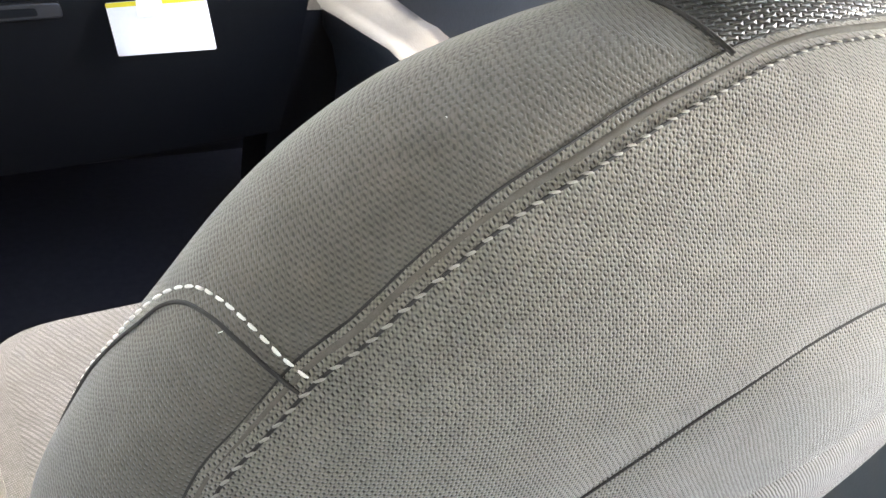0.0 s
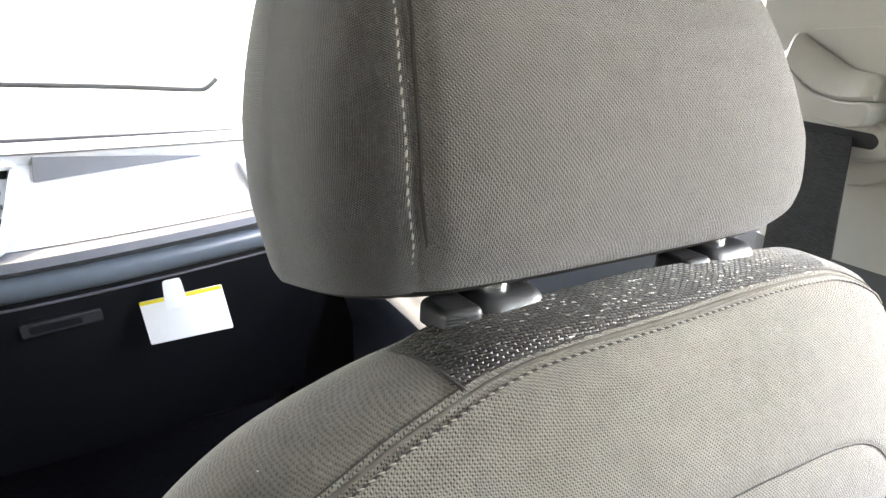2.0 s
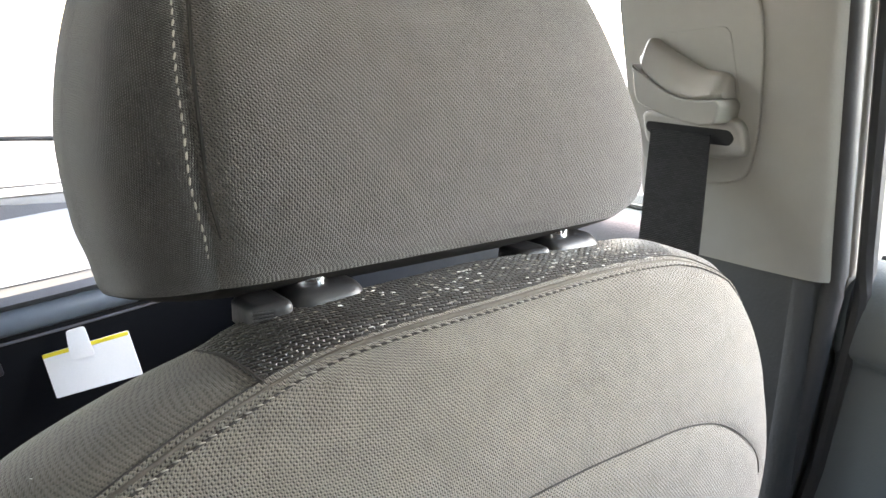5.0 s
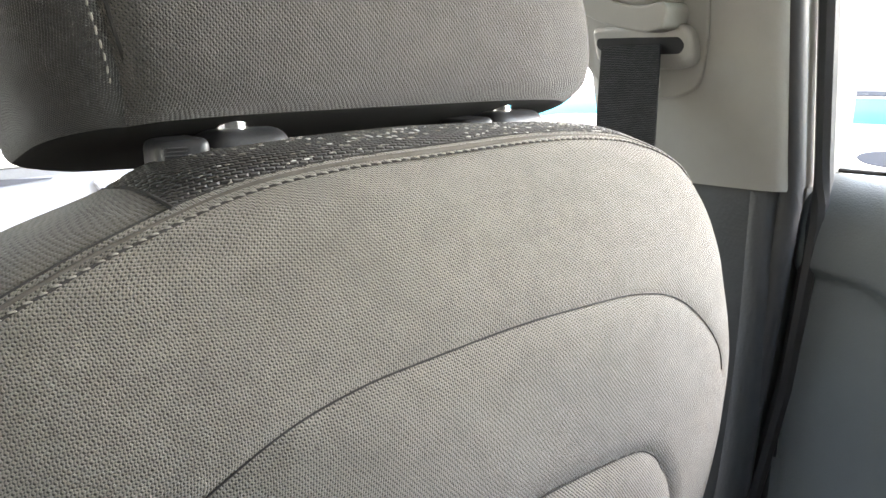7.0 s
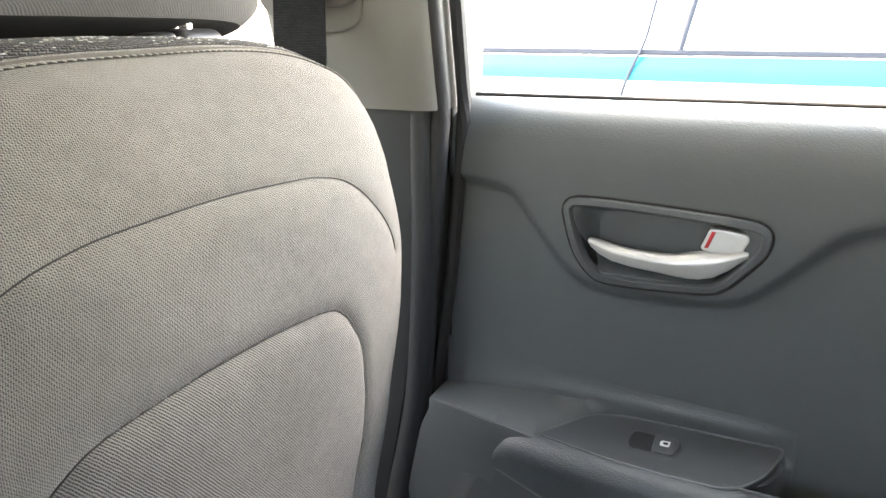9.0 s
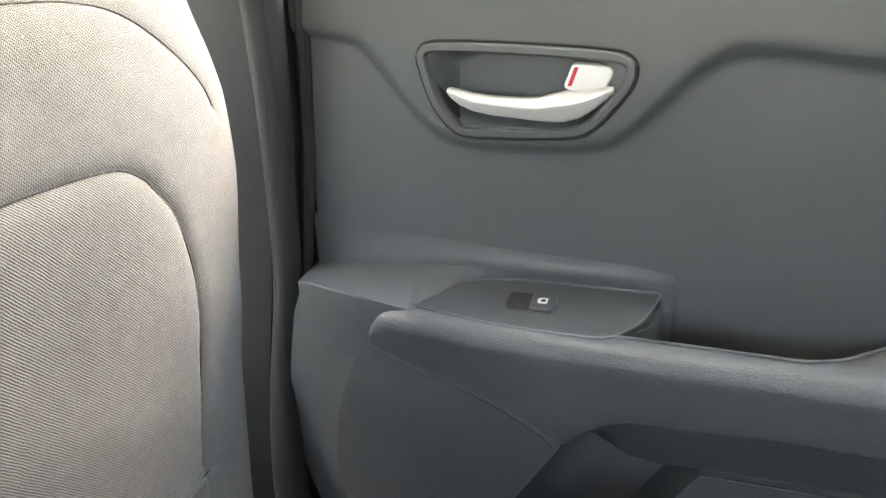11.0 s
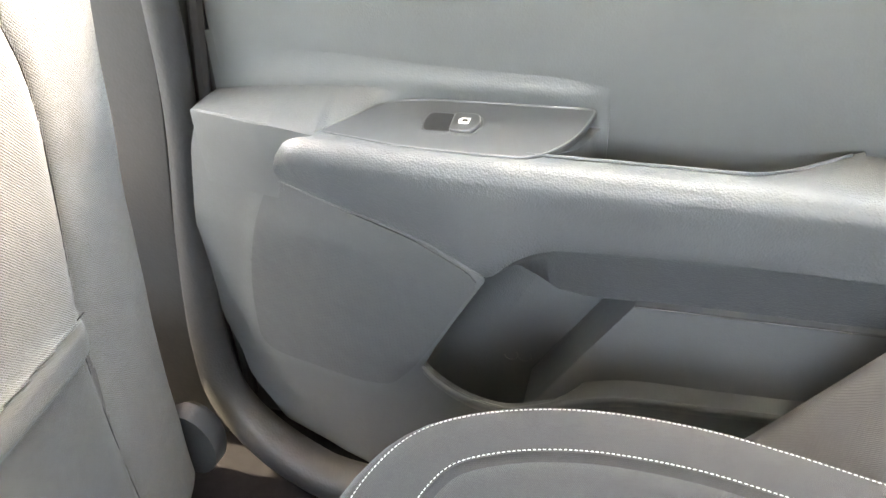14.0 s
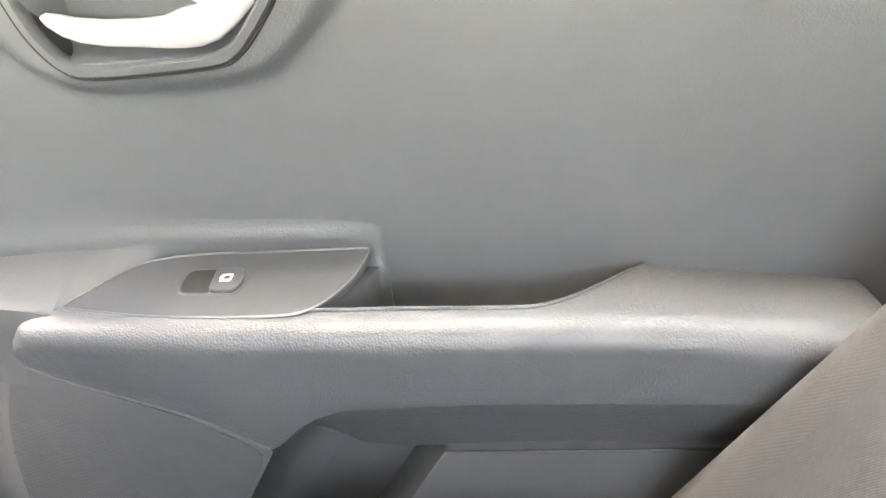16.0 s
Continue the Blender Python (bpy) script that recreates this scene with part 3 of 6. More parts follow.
def build_seat():
    seat = thing("front_passenger_seat", "grey-brown woven fabric front car seat seen from behind, pale stitching", "car seat", at=(CX, 0.2, 0.0))
    th = np.concatenate([np.linspace(math.pi, 2 * math.pi, 451), np.linspace(0, math.pi, 140)[1:-1]])
    zz = np.concatenate([np.arange(0.05, 0.25, 0.006), np.arange(0.25, 0.66, 0.0013), np.arange(0.66, 0.6762, 0.0006), [0.6764, 0.6766, 0.6767]])
    c, s = np.cos(th), np.sin(th)
    sq = np.where(c < 0, SQ_L, SQ_R)
    cu, su = np.sign(c) * np.abs(c) ** (2 / sq), np.sign(s) * np.abs(s) ** (2 / sq)
    fr = s > 0                                          # the front falls away more roundly
    cu[fr], su[fr] = np.sign(c[fr]) * np.abs(c[fr]) ** (2 / 2.3), s[fr] ** (2 / 2.3)
    w, h, b = np.where(cu[None, :] < 0, seat_wl(zz)[:, None], seat_wr(zz)[:, None]), seat_h(zz)[:, None], seat_b(zz)[:, None]
    X, Y, Z = seat_mid(zz)[:, None] + w * cu, b + h + np.where(su < 0, h, seat_f(zz)[:, None]) * su - np.where(su < 0, seat_c(zz)[:, None] * (1 - cu ** 2), 0), np.repeat(zz[:, None], len(th), 1)
    flat = np.stack([X.ravel(), Z.ravel()], 1)
    back = (np.broadcast_to(su, X.shape) < 0.02).ravel()
    d_top, d_mid, d_poc = near(flat, SEAM_TOP), near(flat, SEAM_MID), near(flat, POCKET)
    d_low = np.minimum(near(flat, POCKET_LOW), near(flat, POCKET_LOW_L))
    dy = np.zeros(len(flat))
    for d, deep in ((d_top, 0.0032), (d_mid, 0.0022), (d_poc, 0.0030), (d_low, 0.0022)):
        dy += deep * (0.55 * np.exp(-(d / 0.006) ** 2) + 0.45 * np.exp(-(d / 0.0013) ** 2))
    in_poc = inside(flat, np.vstack([POCKET, [(CX, 0.305)]]))
    dy -= np.where(in_poc, 0.004 * (1 - np.exp(-d_poc / 0.014)), 0)
    # the rolled lower hem of the pocket panel, and soft wrinkles
    hem = np.exp(-((flat[:, 1] - 0.2905 - 0.055 * np.abs(flat[:, 0] - CX)) / 0.0155) ** 4) / (1 + np.exp(np.clip((np.abs(flat[:, 0] - CX) - 0.1275) / 0.0015, -40, 40)))
    dy -= 0.0085 * hem
    dy += 0.0007 * np.sin(flat[:, 0] * 46 + 2 * np.sin(flat[:, 1] * 31)) * np.sin(flat[:, 1] * 39 + 1.3)
    Y = Y + np.where(back, dy, 0).reshape(Y.shape) * np.clip(-su + 0.15, 0, 1)[None, :]
    P = np.stack([X, Y, Z], 2)
    n, m = X.shape
    V = P.reshape(-1, 3)
    UV = cloth_uv(P, 225, 451 + 69).reshape(-1, 2)
    inner = inside(flat, np.vstack([SEAM_TOP, [(CX + 0.231, 0.0), (CX - 0.236, 0.0)]]))
    in_mid = inside(flat, np.vstack([SEAM_MID, [(CX + 0.3, SEAM_MID[-1][1] - 0.35), (CX + 0.3, 0.0), (CX - 0.3, 0), (CX - 0.3, SEAM_MID[0][1] - 0.35)]]))
    x, z = flat.T
    yy = V[:, 1]
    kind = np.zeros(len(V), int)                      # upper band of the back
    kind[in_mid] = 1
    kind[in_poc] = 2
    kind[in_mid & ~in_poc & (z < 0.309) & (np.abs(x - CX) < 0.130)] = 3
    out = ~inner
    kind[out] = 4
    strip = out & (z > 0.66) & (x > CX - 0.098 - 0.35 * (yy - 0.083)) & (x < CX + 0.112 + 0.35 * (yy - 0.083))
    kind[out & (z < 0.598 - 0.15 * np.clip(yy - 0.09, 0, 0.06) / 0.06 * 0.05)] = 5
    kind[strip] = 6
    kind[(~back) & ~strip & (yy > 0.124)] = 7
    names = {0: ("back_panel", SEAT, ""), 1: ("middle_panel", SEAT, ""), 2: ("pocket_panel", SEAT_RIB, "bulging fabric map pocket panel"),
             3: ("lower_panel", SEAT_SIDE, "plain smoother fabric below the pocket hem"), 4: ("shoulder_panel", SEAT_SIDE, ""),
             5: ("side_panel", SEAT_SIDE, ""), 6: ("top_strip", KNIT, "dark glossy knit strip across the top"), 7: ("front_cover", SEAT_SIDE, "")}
    ii, jj = np.meshgrid(np.arange(n - 1), np.arange(m), indexing="ij")
    quads = np.stack([ii * m + jj, ii * m + (jj + 1) % m, (ii + 1) * m + (jj + 1) % m, (ii + 1) * m + jj], 2).reshape(-1, 4)
    kq = np.sort(kind[quads], axis=1)[:, 2]
    sides = np.where(V[quads].mean(1)[:, 0] < CX, 0, 1)
    whole = mesh_of('whole', V, quads)
    vn = np.zeros(len(V) * 3)
    whole.vertex_normals.foreach_get('vector', vn)
    vn = vn.reshape(-1, 3)
    bpy.data.meshes.remove(whole)
    for k, (nm, mt, lb) in names.items():
        for sd in ((0, 1) if k in (4, 5) else (None,)):
            sel = quads[(kq == k) & ((sides == sd) if sd is not None else True)]
            if not len(sel):
                continue
            used, idx = np.unique(sel, return_inverse=True)
            me = mesh_of(nm, V[used], idx.reshape(-1, 4))
            me.normals_split_custom_set_from_vertices([tuple(q) for q in vn[used]])
            set_uv(me, UV[used])
            me.materials.append(mt)
            ob = new(nm, me)
            ob.parent, ob.matrix_parent_inverse = seat, Matrix.Translation(-seat.location)
            if lb:
                ob["label"] = lb
    cap = [tuple(p) for p in P[-1]]
    part("top_cap", (cap, [tuple(range(m))]), KNIT, seat)
    # seams: dark creases with rows of thread beside them
    for line, r, deep in ((SEAM_TOP, 0.00035, 0.0032), (SEAM_MID, 0.00035, 0.0022), (POCKET, 0.0004, 0.0030), (POCKET_LOW, 0.0004, 0.0022), (POCKET_LOW_L, 0.0004, 0.0022)):
        p, nn = on_seat(line)
        uu = np.clip(np.abs((p[:, 0] - seat_mid(p[:, 2])) / seat_w(p[:, 0], p[:, 2])), 0, 1)
        p[:, 1] += (deep * 0.93 - 0.0003) * np.clip((1 - uu ** SQ_R) ** (1 / SQ_R) + 0.15, 0, 1)
        part("seam", tube(p[::2], r, 6), SEAM, seat)
    low = np.asarray([q for q in SEAM_TOP if q[1] > 0.40])
    out = np.stack([np.gradient(low[:, 1]), -np.gradient(low[:, 0])], 1) / np.linalg.norm(np.gradient(low, axis=0), axis=1)[:, None]
    p, nn = on_seat(low + out * 0.0007, -0.0019)
    part("seam_fold", tube(p[::2], 0.0013, 10), FOLD, seat, "raised cloth fold along the seam")
    p, nn = on_seat(low + out * 0.0027, -0.0003)
    part("seam", tube(p[::2], 0.00042, 6), SEAM, seat)
    part("stitching", stitches(p + nn * 0.0001, nn, 0.0023, 0.0017, 0.00072, 0.28, high=0.8), THREAD_GREY, seat, "grey thread stitches")
    hem_l = spline(mirrored([(x, z - 0.0315) for x, z in BAND]), 0.002)
    p, nn = on_seat(hem_l, 0.0005)
    part("seam", tube(p, 0.0005, 6), SEAM, seat)
    hem_u = spline(mirrored(BAND), 0.002)
    p, nn = on_seat(hem_u, 0.0036)
    part("seam", tube(p, 0.0005, 6), SEAM, seat)
    # curved side seam with bold pale stitching, running over the edge of the back
    pts = [(0.0625, 0.0865, 0.6045), (0.0591, 0.0912, 0.6070), (0.0563, 0.0976, 0.6093), (0.0538, 0.1052, 0.6100), (0.0515, 0.1136, 0.6078), (0.0481, 0.1197, 0.6030), (0.0437, 0.1235, 0.5960)]
    for yy, zz in ((0.1290, 0.586), (0.1360, 0.570), (0.1410, 0.550)):
        vv = abs(np.clip((yy - seat_b(zz) - seat_h(zz)) / seat_h(zz), -1, 1))
        pts.append((float(seat_mid(zz) - seat_wl(zz) * (1 - vv ** SQ_L) ** (1 / SQ_L)), yy, zz))
    q = spline(pts, 0.001)
    yb, hh = seat_b(q[:, 2]), seat_h(q[:, 2])
    v = np.clip((q[:, 1] - yb - hh) / hh, -1, 1)
    nn = np.stack([np.full(len(q), -0.8), v * 0.7, np.full(len(q), 0.25)], 1)
    nn /= np.linalg.norm(nn, axis=1)[:, None]
    part("stitching", stitches(q + nn * 0.0002, nn, 0.0023, 0.0009, 0.0008, 0.0), THREAD, seat, "bold white thread stitches")
    below = []
    for x, y, z in q[:-1] + np.array([0, 0, -0.0034]):
        v = (y - seat_b(z) - seat_h(z)) / seat_h(z)
        if v > -0.75:
            x = float(seat_mid(z) - seat_wl(z) * (1 - min(abs(v), 1) ** SQ_L) ** (1 / SQ_L))
        else:
            y = float(seat_back_y(np.array([x]), np.array([z]))[0])
        below.append((x, y, z))
    part("seam", tube(np.asarray(below), 0.0005, 6), SEAM, seat)
    # edge of the knit strip, and pale loops that paint the glints on its yarn

    def on_top(xx, y):
        zs = np.linspace(0.640, 0.6767, 120)
        ok = seat_w(np.full_like(zs, xx), zs) > np.abs(xx - seat_mid(zs)) + 0.001
        yv = seat_back_y(xx, zs)[ok]
        return float(np.interp(y, np.maximum.accumulate(yv), zs[ok]))
    g = [(CX - 0.098 - 0.35 * (y - 0.083), y, on_top(CX - 0.098 - 0.35 * (y - 0.083), y)) for y in np.linspace(0.0925, 0.122, 10)]
    part("seam", tube(spline(g, 0.002), 0.0007, 6), SEAM, seat)
    rng = np.random.RandomState(11)
    for shade in (THREAD, THREAD_GREY, THREAD_GREY):
        loops = []
        for _ in range(95):
            u, row = rng.uniform(-0.094, 0.106), rng.randint(0, 9)
            y0 = 0.0895 + row * 0.0030 + rng.normal(0, 0.0004)
            y0 += 0.0035 * (abs(u) / 0.1) ** 2
            dx = 0.0006 + 0.0007 * rng.rand()
            a, b = CX + u - dx, CX + u + dx
            line = np.array([(a, y0, on_top(a, y0)), (b, y0 + rng.normal(0, 0.0003), on_top(b, y0))])
            loops += stitches(np.array([line[0], line.mean(0), line[1]]), flat_normals(line, (0, -0.4, 0.9))[[0, 0, 1]], dx * 1.7, 0.01, 0.00042, 0.3)
        if loops:
            part("yarn_glint", loops, shade, seat, "scattered pale loops standing for glints on the knit")["kind"] = "stuff"
    # the cushion in front, and its base
    rows = []
    for z, gx, y0, y1 in ((0.07, 0.215, 0.14, 0.53), (0.12, 0.235, 0.13, 0.555), (0.18, 0.243, 0.125, 0.565), (0.215, 0.238, 0.13, 0.560), (0.228, 0.222, 0.14, 0.545), (0.232, 0.18, 0.16, 0.50), (0.226, 0.05, 0.25, 0.42)):
        o = rounded([(CX - gx, y0), (CX + gx, y0), (CX + gx, y1), (CX - gx, y1)], 0.07, 8)
        rows.append([(x, y, z) for x, y in o])
    part("cushion", loft(rows, wrap=True), CREAM, seat, "grey textured seat cushion in the sun")
    part("base", box(CX - 0.2, CX + 0.2, 0.14, 0.50, 0.004, 0.075, 0.01), BLACK, seat)
    for sgn in (-1, 1):
        part("rail", box(CX + sgn * 0.19 - 0.018, CX + sgn * 0.19 + 0.018, 0.06, 0.56, 0.0, 0.03, 0.003), BLACK, seat)
    rows = []
    for x, r in ((CX + 0.222, 0.023), (CX + 0.238, 0.024), (CX + 0.244, 0.021), (CX + 0.246, 0.010)):
        rows.append([(x, 0.135 + r * 1.1 * math.cos(a), 0.085 + r * 1.5 * math.sin(a)) for a in np.linspace(0, 2 * math.pi, 24, endpoint=False)])
    part("recliner_cover", loft(rows, wrap=True), PILLAR_LOW, seat, "grey plastic recliner cover")
    rng = np.random.RandomState(3)
    for lx, lz in ((0.052, 0.606), (0.096, 0.644), (0.30, 0.60), (0.22, 0.55), (0.34, 0.47)):
        (p,), (nn,) = on_seat([(lx, lz)], 0.0002)
        q = p + rng.normal(0, 0.0004, (3, 3)) * np.array([1, 0.2, 1])
        part("lint", tube(spline(q, 0.0003), 0.00009, 5), THREAD, seat, "tiny pale lint fibre")
    # guides of the headrest posts
    for k, (gx, end) in enumerate(((0.199, 0.0150), (0.3255, 0.0190))):
        o = rounded([(gx - 0.0180, 0.1110), (gx + end, 0.1110), (gx + end, 0.1360), (gx - 0.0180, 0.1360)], 0.0122, 8)
        g = part("headrest_guide", plate(o, lambda u, v, hh: (u, v, 0.6690 + hh), 0.0108, 0.0072, 7), BLACK, seat, "black oval plastic guide")
        o = rounded([(gx - 0.0330, 0.1145), (gx - 0.0165, 0.1115), (gx - 0.0165, 0.1340), (gx - 0.0330, 0.1320)], 0.0045, 5)
        part("release_button", plate(o, lambda u, v, hh: (u, v, 0.6690 + hh * (1 - 6 * max(0.0, gx - 0.0165 - u))), 0.0094, 0.0030, 4), BLACK, g, "ridged black release button")
        for r in range(4):
            zz0 = 0.6718 + r * 0.0012
            part("ridge", tube([(gx - 0.0316, 0.1141, zz0), (gx - 0.0245, 0.1128, zz0)], 0.00038, 6), BLACK, g)
    return seat


seat = build_seat()


# ---- the headrest ----
HX = 0.2555
HZ = [0.680, 0.683, 0.688, 0.696, 0.706, 0.725, 0.745, 0.765, 0.785, 0.805, 0.825, 0.840, 0.849, 0.853]
HL = [0.000, 0.0977, 0.1165, 0.1196, 0.1242, 0.1269, 0.1244, 0.1189, 0.1106, 0.0990, 0.0851, 0.0651, 0.0394, 0.0]
HR = [0.000, 0.0972, 0.1330, 0.1425, 0.1415, 0.1350, 0.1260, 0.1205, 0.1180, 0.1164, 0.1094, 0.0872, 0.0544, 0.0]
HB = [0.165, 0.130, 0.1150, 0.1088, 0.1060, 0.1050, 0.1085, 0.1170, 0.1300, 0.147, 0.168, 0.188, 0.203, 0.214]
HF = [0.175, 0.2214, 0.2467, 0.2631, 0.2671, 0.2691, 0.2711, 0.2731, 0.2751, 0.2761, 0.2751, 0.2711, 0.2621, 0.2441]
head_wl, head_wr, head_b, head_f = pchip(HZ, HL), pchip(HZ, HR), pchip(HZ, HB), pchip(HZ, HF)
HQ = 4.0


def head_d(z):
    """Depth of the rounded rear half."""
    return np.minimum((head_f(z) - head_b(z)) / 2, 0.0685)


def head_y(x, z):
    u = np.clip(np.abs((x - HX) / np.maximum(np.where(np.asarray(x) < HX, head_wl(z), head_wr(z)), 1e-4)), 0, 1)
    h = head_d(z)
    return head_b(z) + h * (1 - (1 - u ** HQ) ** (1 / HQ))


def build_headrest():
    hr = thing("headrest", "dark grey woven fabric headrest with grey stitched side seam", "headrest", at=(HX, 0.16, 0.68))
    zz = np.concatenate([np.linspace(0.6802, 0.690, 26), np.arange(0.691, 0.84, 0.0015), np.linspace(0.841, 0.8529, 16)])
    th = np.concatenate([np.linspace(math.pi, 2 * math.pi, 240), np.linspace(0, math.pi, 70)[1:-1]])
    c, s = np.cos(th), np.sin(th)
    cu, su = np.sign(c) * np.abs(c) ** (2 / HQ), np.sign(s) * np.abs(s) ** (2 / HQ)
    cu[s > 0], su[s > 0] = np.sign(c[s > 0]) * np.abs(c[s > 0]) ** (2 / 2.96), s[s > 0] ** (2 / 2.96)
    w, b, f = np.where(cu[None, :] < 0, head_wl(zz)[:, None], head_wr(zz)[:, None]), head_b(zz)[:, None], head_f(zz)[:, None]
    X = HX + w * cu
    Y = np.where(su < 0, b + head_d(zz)[:, None] * (1 + su), b + head_d(zz)[:, None] + (f - b - head_d(zz)[:, None]) * su)
    Z = np.repeat(zz[:, None], len(th), 1)
    SEAM_X = pchip([0.670, 0.687, 0.70, 0.727, 0.748, 0.775, 0.793, 0.814, 0.83, 0.853], [0.164, 0.1615, 0.1583, 0.1535, 0.1542, 0.1592, 0.165, 0.174, 0.184, 0.215])
    back = np.broadcast_to(su, X.shape) < 0
    dl = np.abs(X - SEAM_X(Z))
    Y = Y + np.where(back, 0.0022 * np.exp(-(dl / 0.005) ** 2) + 0.001 * np.exp(-(dl / 0.0014) ** 2), 0)
    # the underside hangs lower towards the front
    Z0 = Z
    Z = Z - 0.019 * np.clip((Y - 0.114) / 0.080, 0, 1) * np.clip((0.725 - Z) / 0.035, 0, 1) - 0.0032 * np.clip((0.72 - Z0) / 0.04, 0, 1)
    P = np.stack([X, Y, Z], 2)
    n, m = X.shape
    V = P.reshape(-1, 3)
    Z = Z0
    UV = cloth_uv(P, 120, 240 + 34).reshape(-1, 2)
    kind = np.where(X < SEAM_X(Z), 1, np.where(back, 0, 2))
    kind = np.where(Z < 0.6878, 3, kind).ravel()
    ii, jj = np.meshgrid(np.arange(n - 1), np.arange(m), indexing="ij")
    quads = np.stack([ii * m + jj, ii * m + (jj + 1) % m, (ii + 1) * m + (jj + 1) % m, (ii + 1) * m + jj], 2).reshape(-1, 4)
    kq = np.sort(kind[quads], axis=1)[:, 1]
    whole = mesh_of('whole', V, quads)
    vn = np.zeros(len(V) * 3)
    whole.vertex_normals.foreach_get('vector', vn)
    vn = vn.reshape(-1, 3)
    bpy.data.meshes.remove(whole)
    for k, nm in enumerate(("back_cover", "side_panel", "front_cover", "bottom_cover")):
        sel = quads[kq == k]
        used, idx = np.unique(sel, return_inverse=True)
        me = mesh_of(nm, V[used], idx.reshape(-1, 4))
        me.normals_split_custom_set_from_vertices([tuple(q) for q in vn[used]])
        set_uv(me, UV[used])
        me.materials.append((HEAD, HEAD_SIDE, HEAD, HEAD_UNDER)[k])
        ob = new(nm, me)
        ob.parent, ob.matrix_parent_inverse = hr, Matrix.Translation(-hr.location)
    zs = np.arange(0.689, 0.846, 0.001)
    line = np.stack([SEAM_X(zs), head_y(SEAM_X(zs), zs), zs], 1)
    nn = flat_normals(line, (-0.35, -0.93, 0.0))
    part("seam", tube(line + nn * -0.0021 + np.array([0.0008, 0, 0]), 0.0008, 6), SEAM, hr)
    l2 = line + np.array([-0.0038, 0.0, 0])
    l2[:, 1] = head_y(l2[:, 0], zs)
    part("stitching", stitches(l2 + nn * -0.0003, nn, 0.0026, 0.0013, 0.00075, 0.12), THREAD_GREY, hr, "light grey thread stitches")
    for px in (0.1950, 0.3240):
        prof = []
        for z in np.arange(0.640, 0.700, 0.001):
            prof.append((px, 0.1260, z))
        r = np.full(len(prof), 0.0066)
        zz2 = np.array([q[2] for q in prof])
        r[(zz2 > 0.6835) & (zz2 < 0.6845)] = 0.0056
        part("post", tube(prof, r, 20, up=(1, 0, 0)), CHROME, hr, "polished steel post")
    return hr


build_headrest()


# ---- the rear door ----
def X_SPK(y):
    return float(np.interp(y, [-0.13, -0.12, -0.06, 0.0, 0.05, 0.11, 0.13], [0.522, 0.523, 0.531, 0.541, 0.553, 0.563, 0.565]))


def X_LOW(y, z):
    """The lower trim draws back towards the floor."""
    return X_SPK(y) + 0.10 * float(np.clip(0.275 - z, 0.0, 0.16)) + float(np.interp(y, [-0.30, -0.13], [0.006, 0.0]))


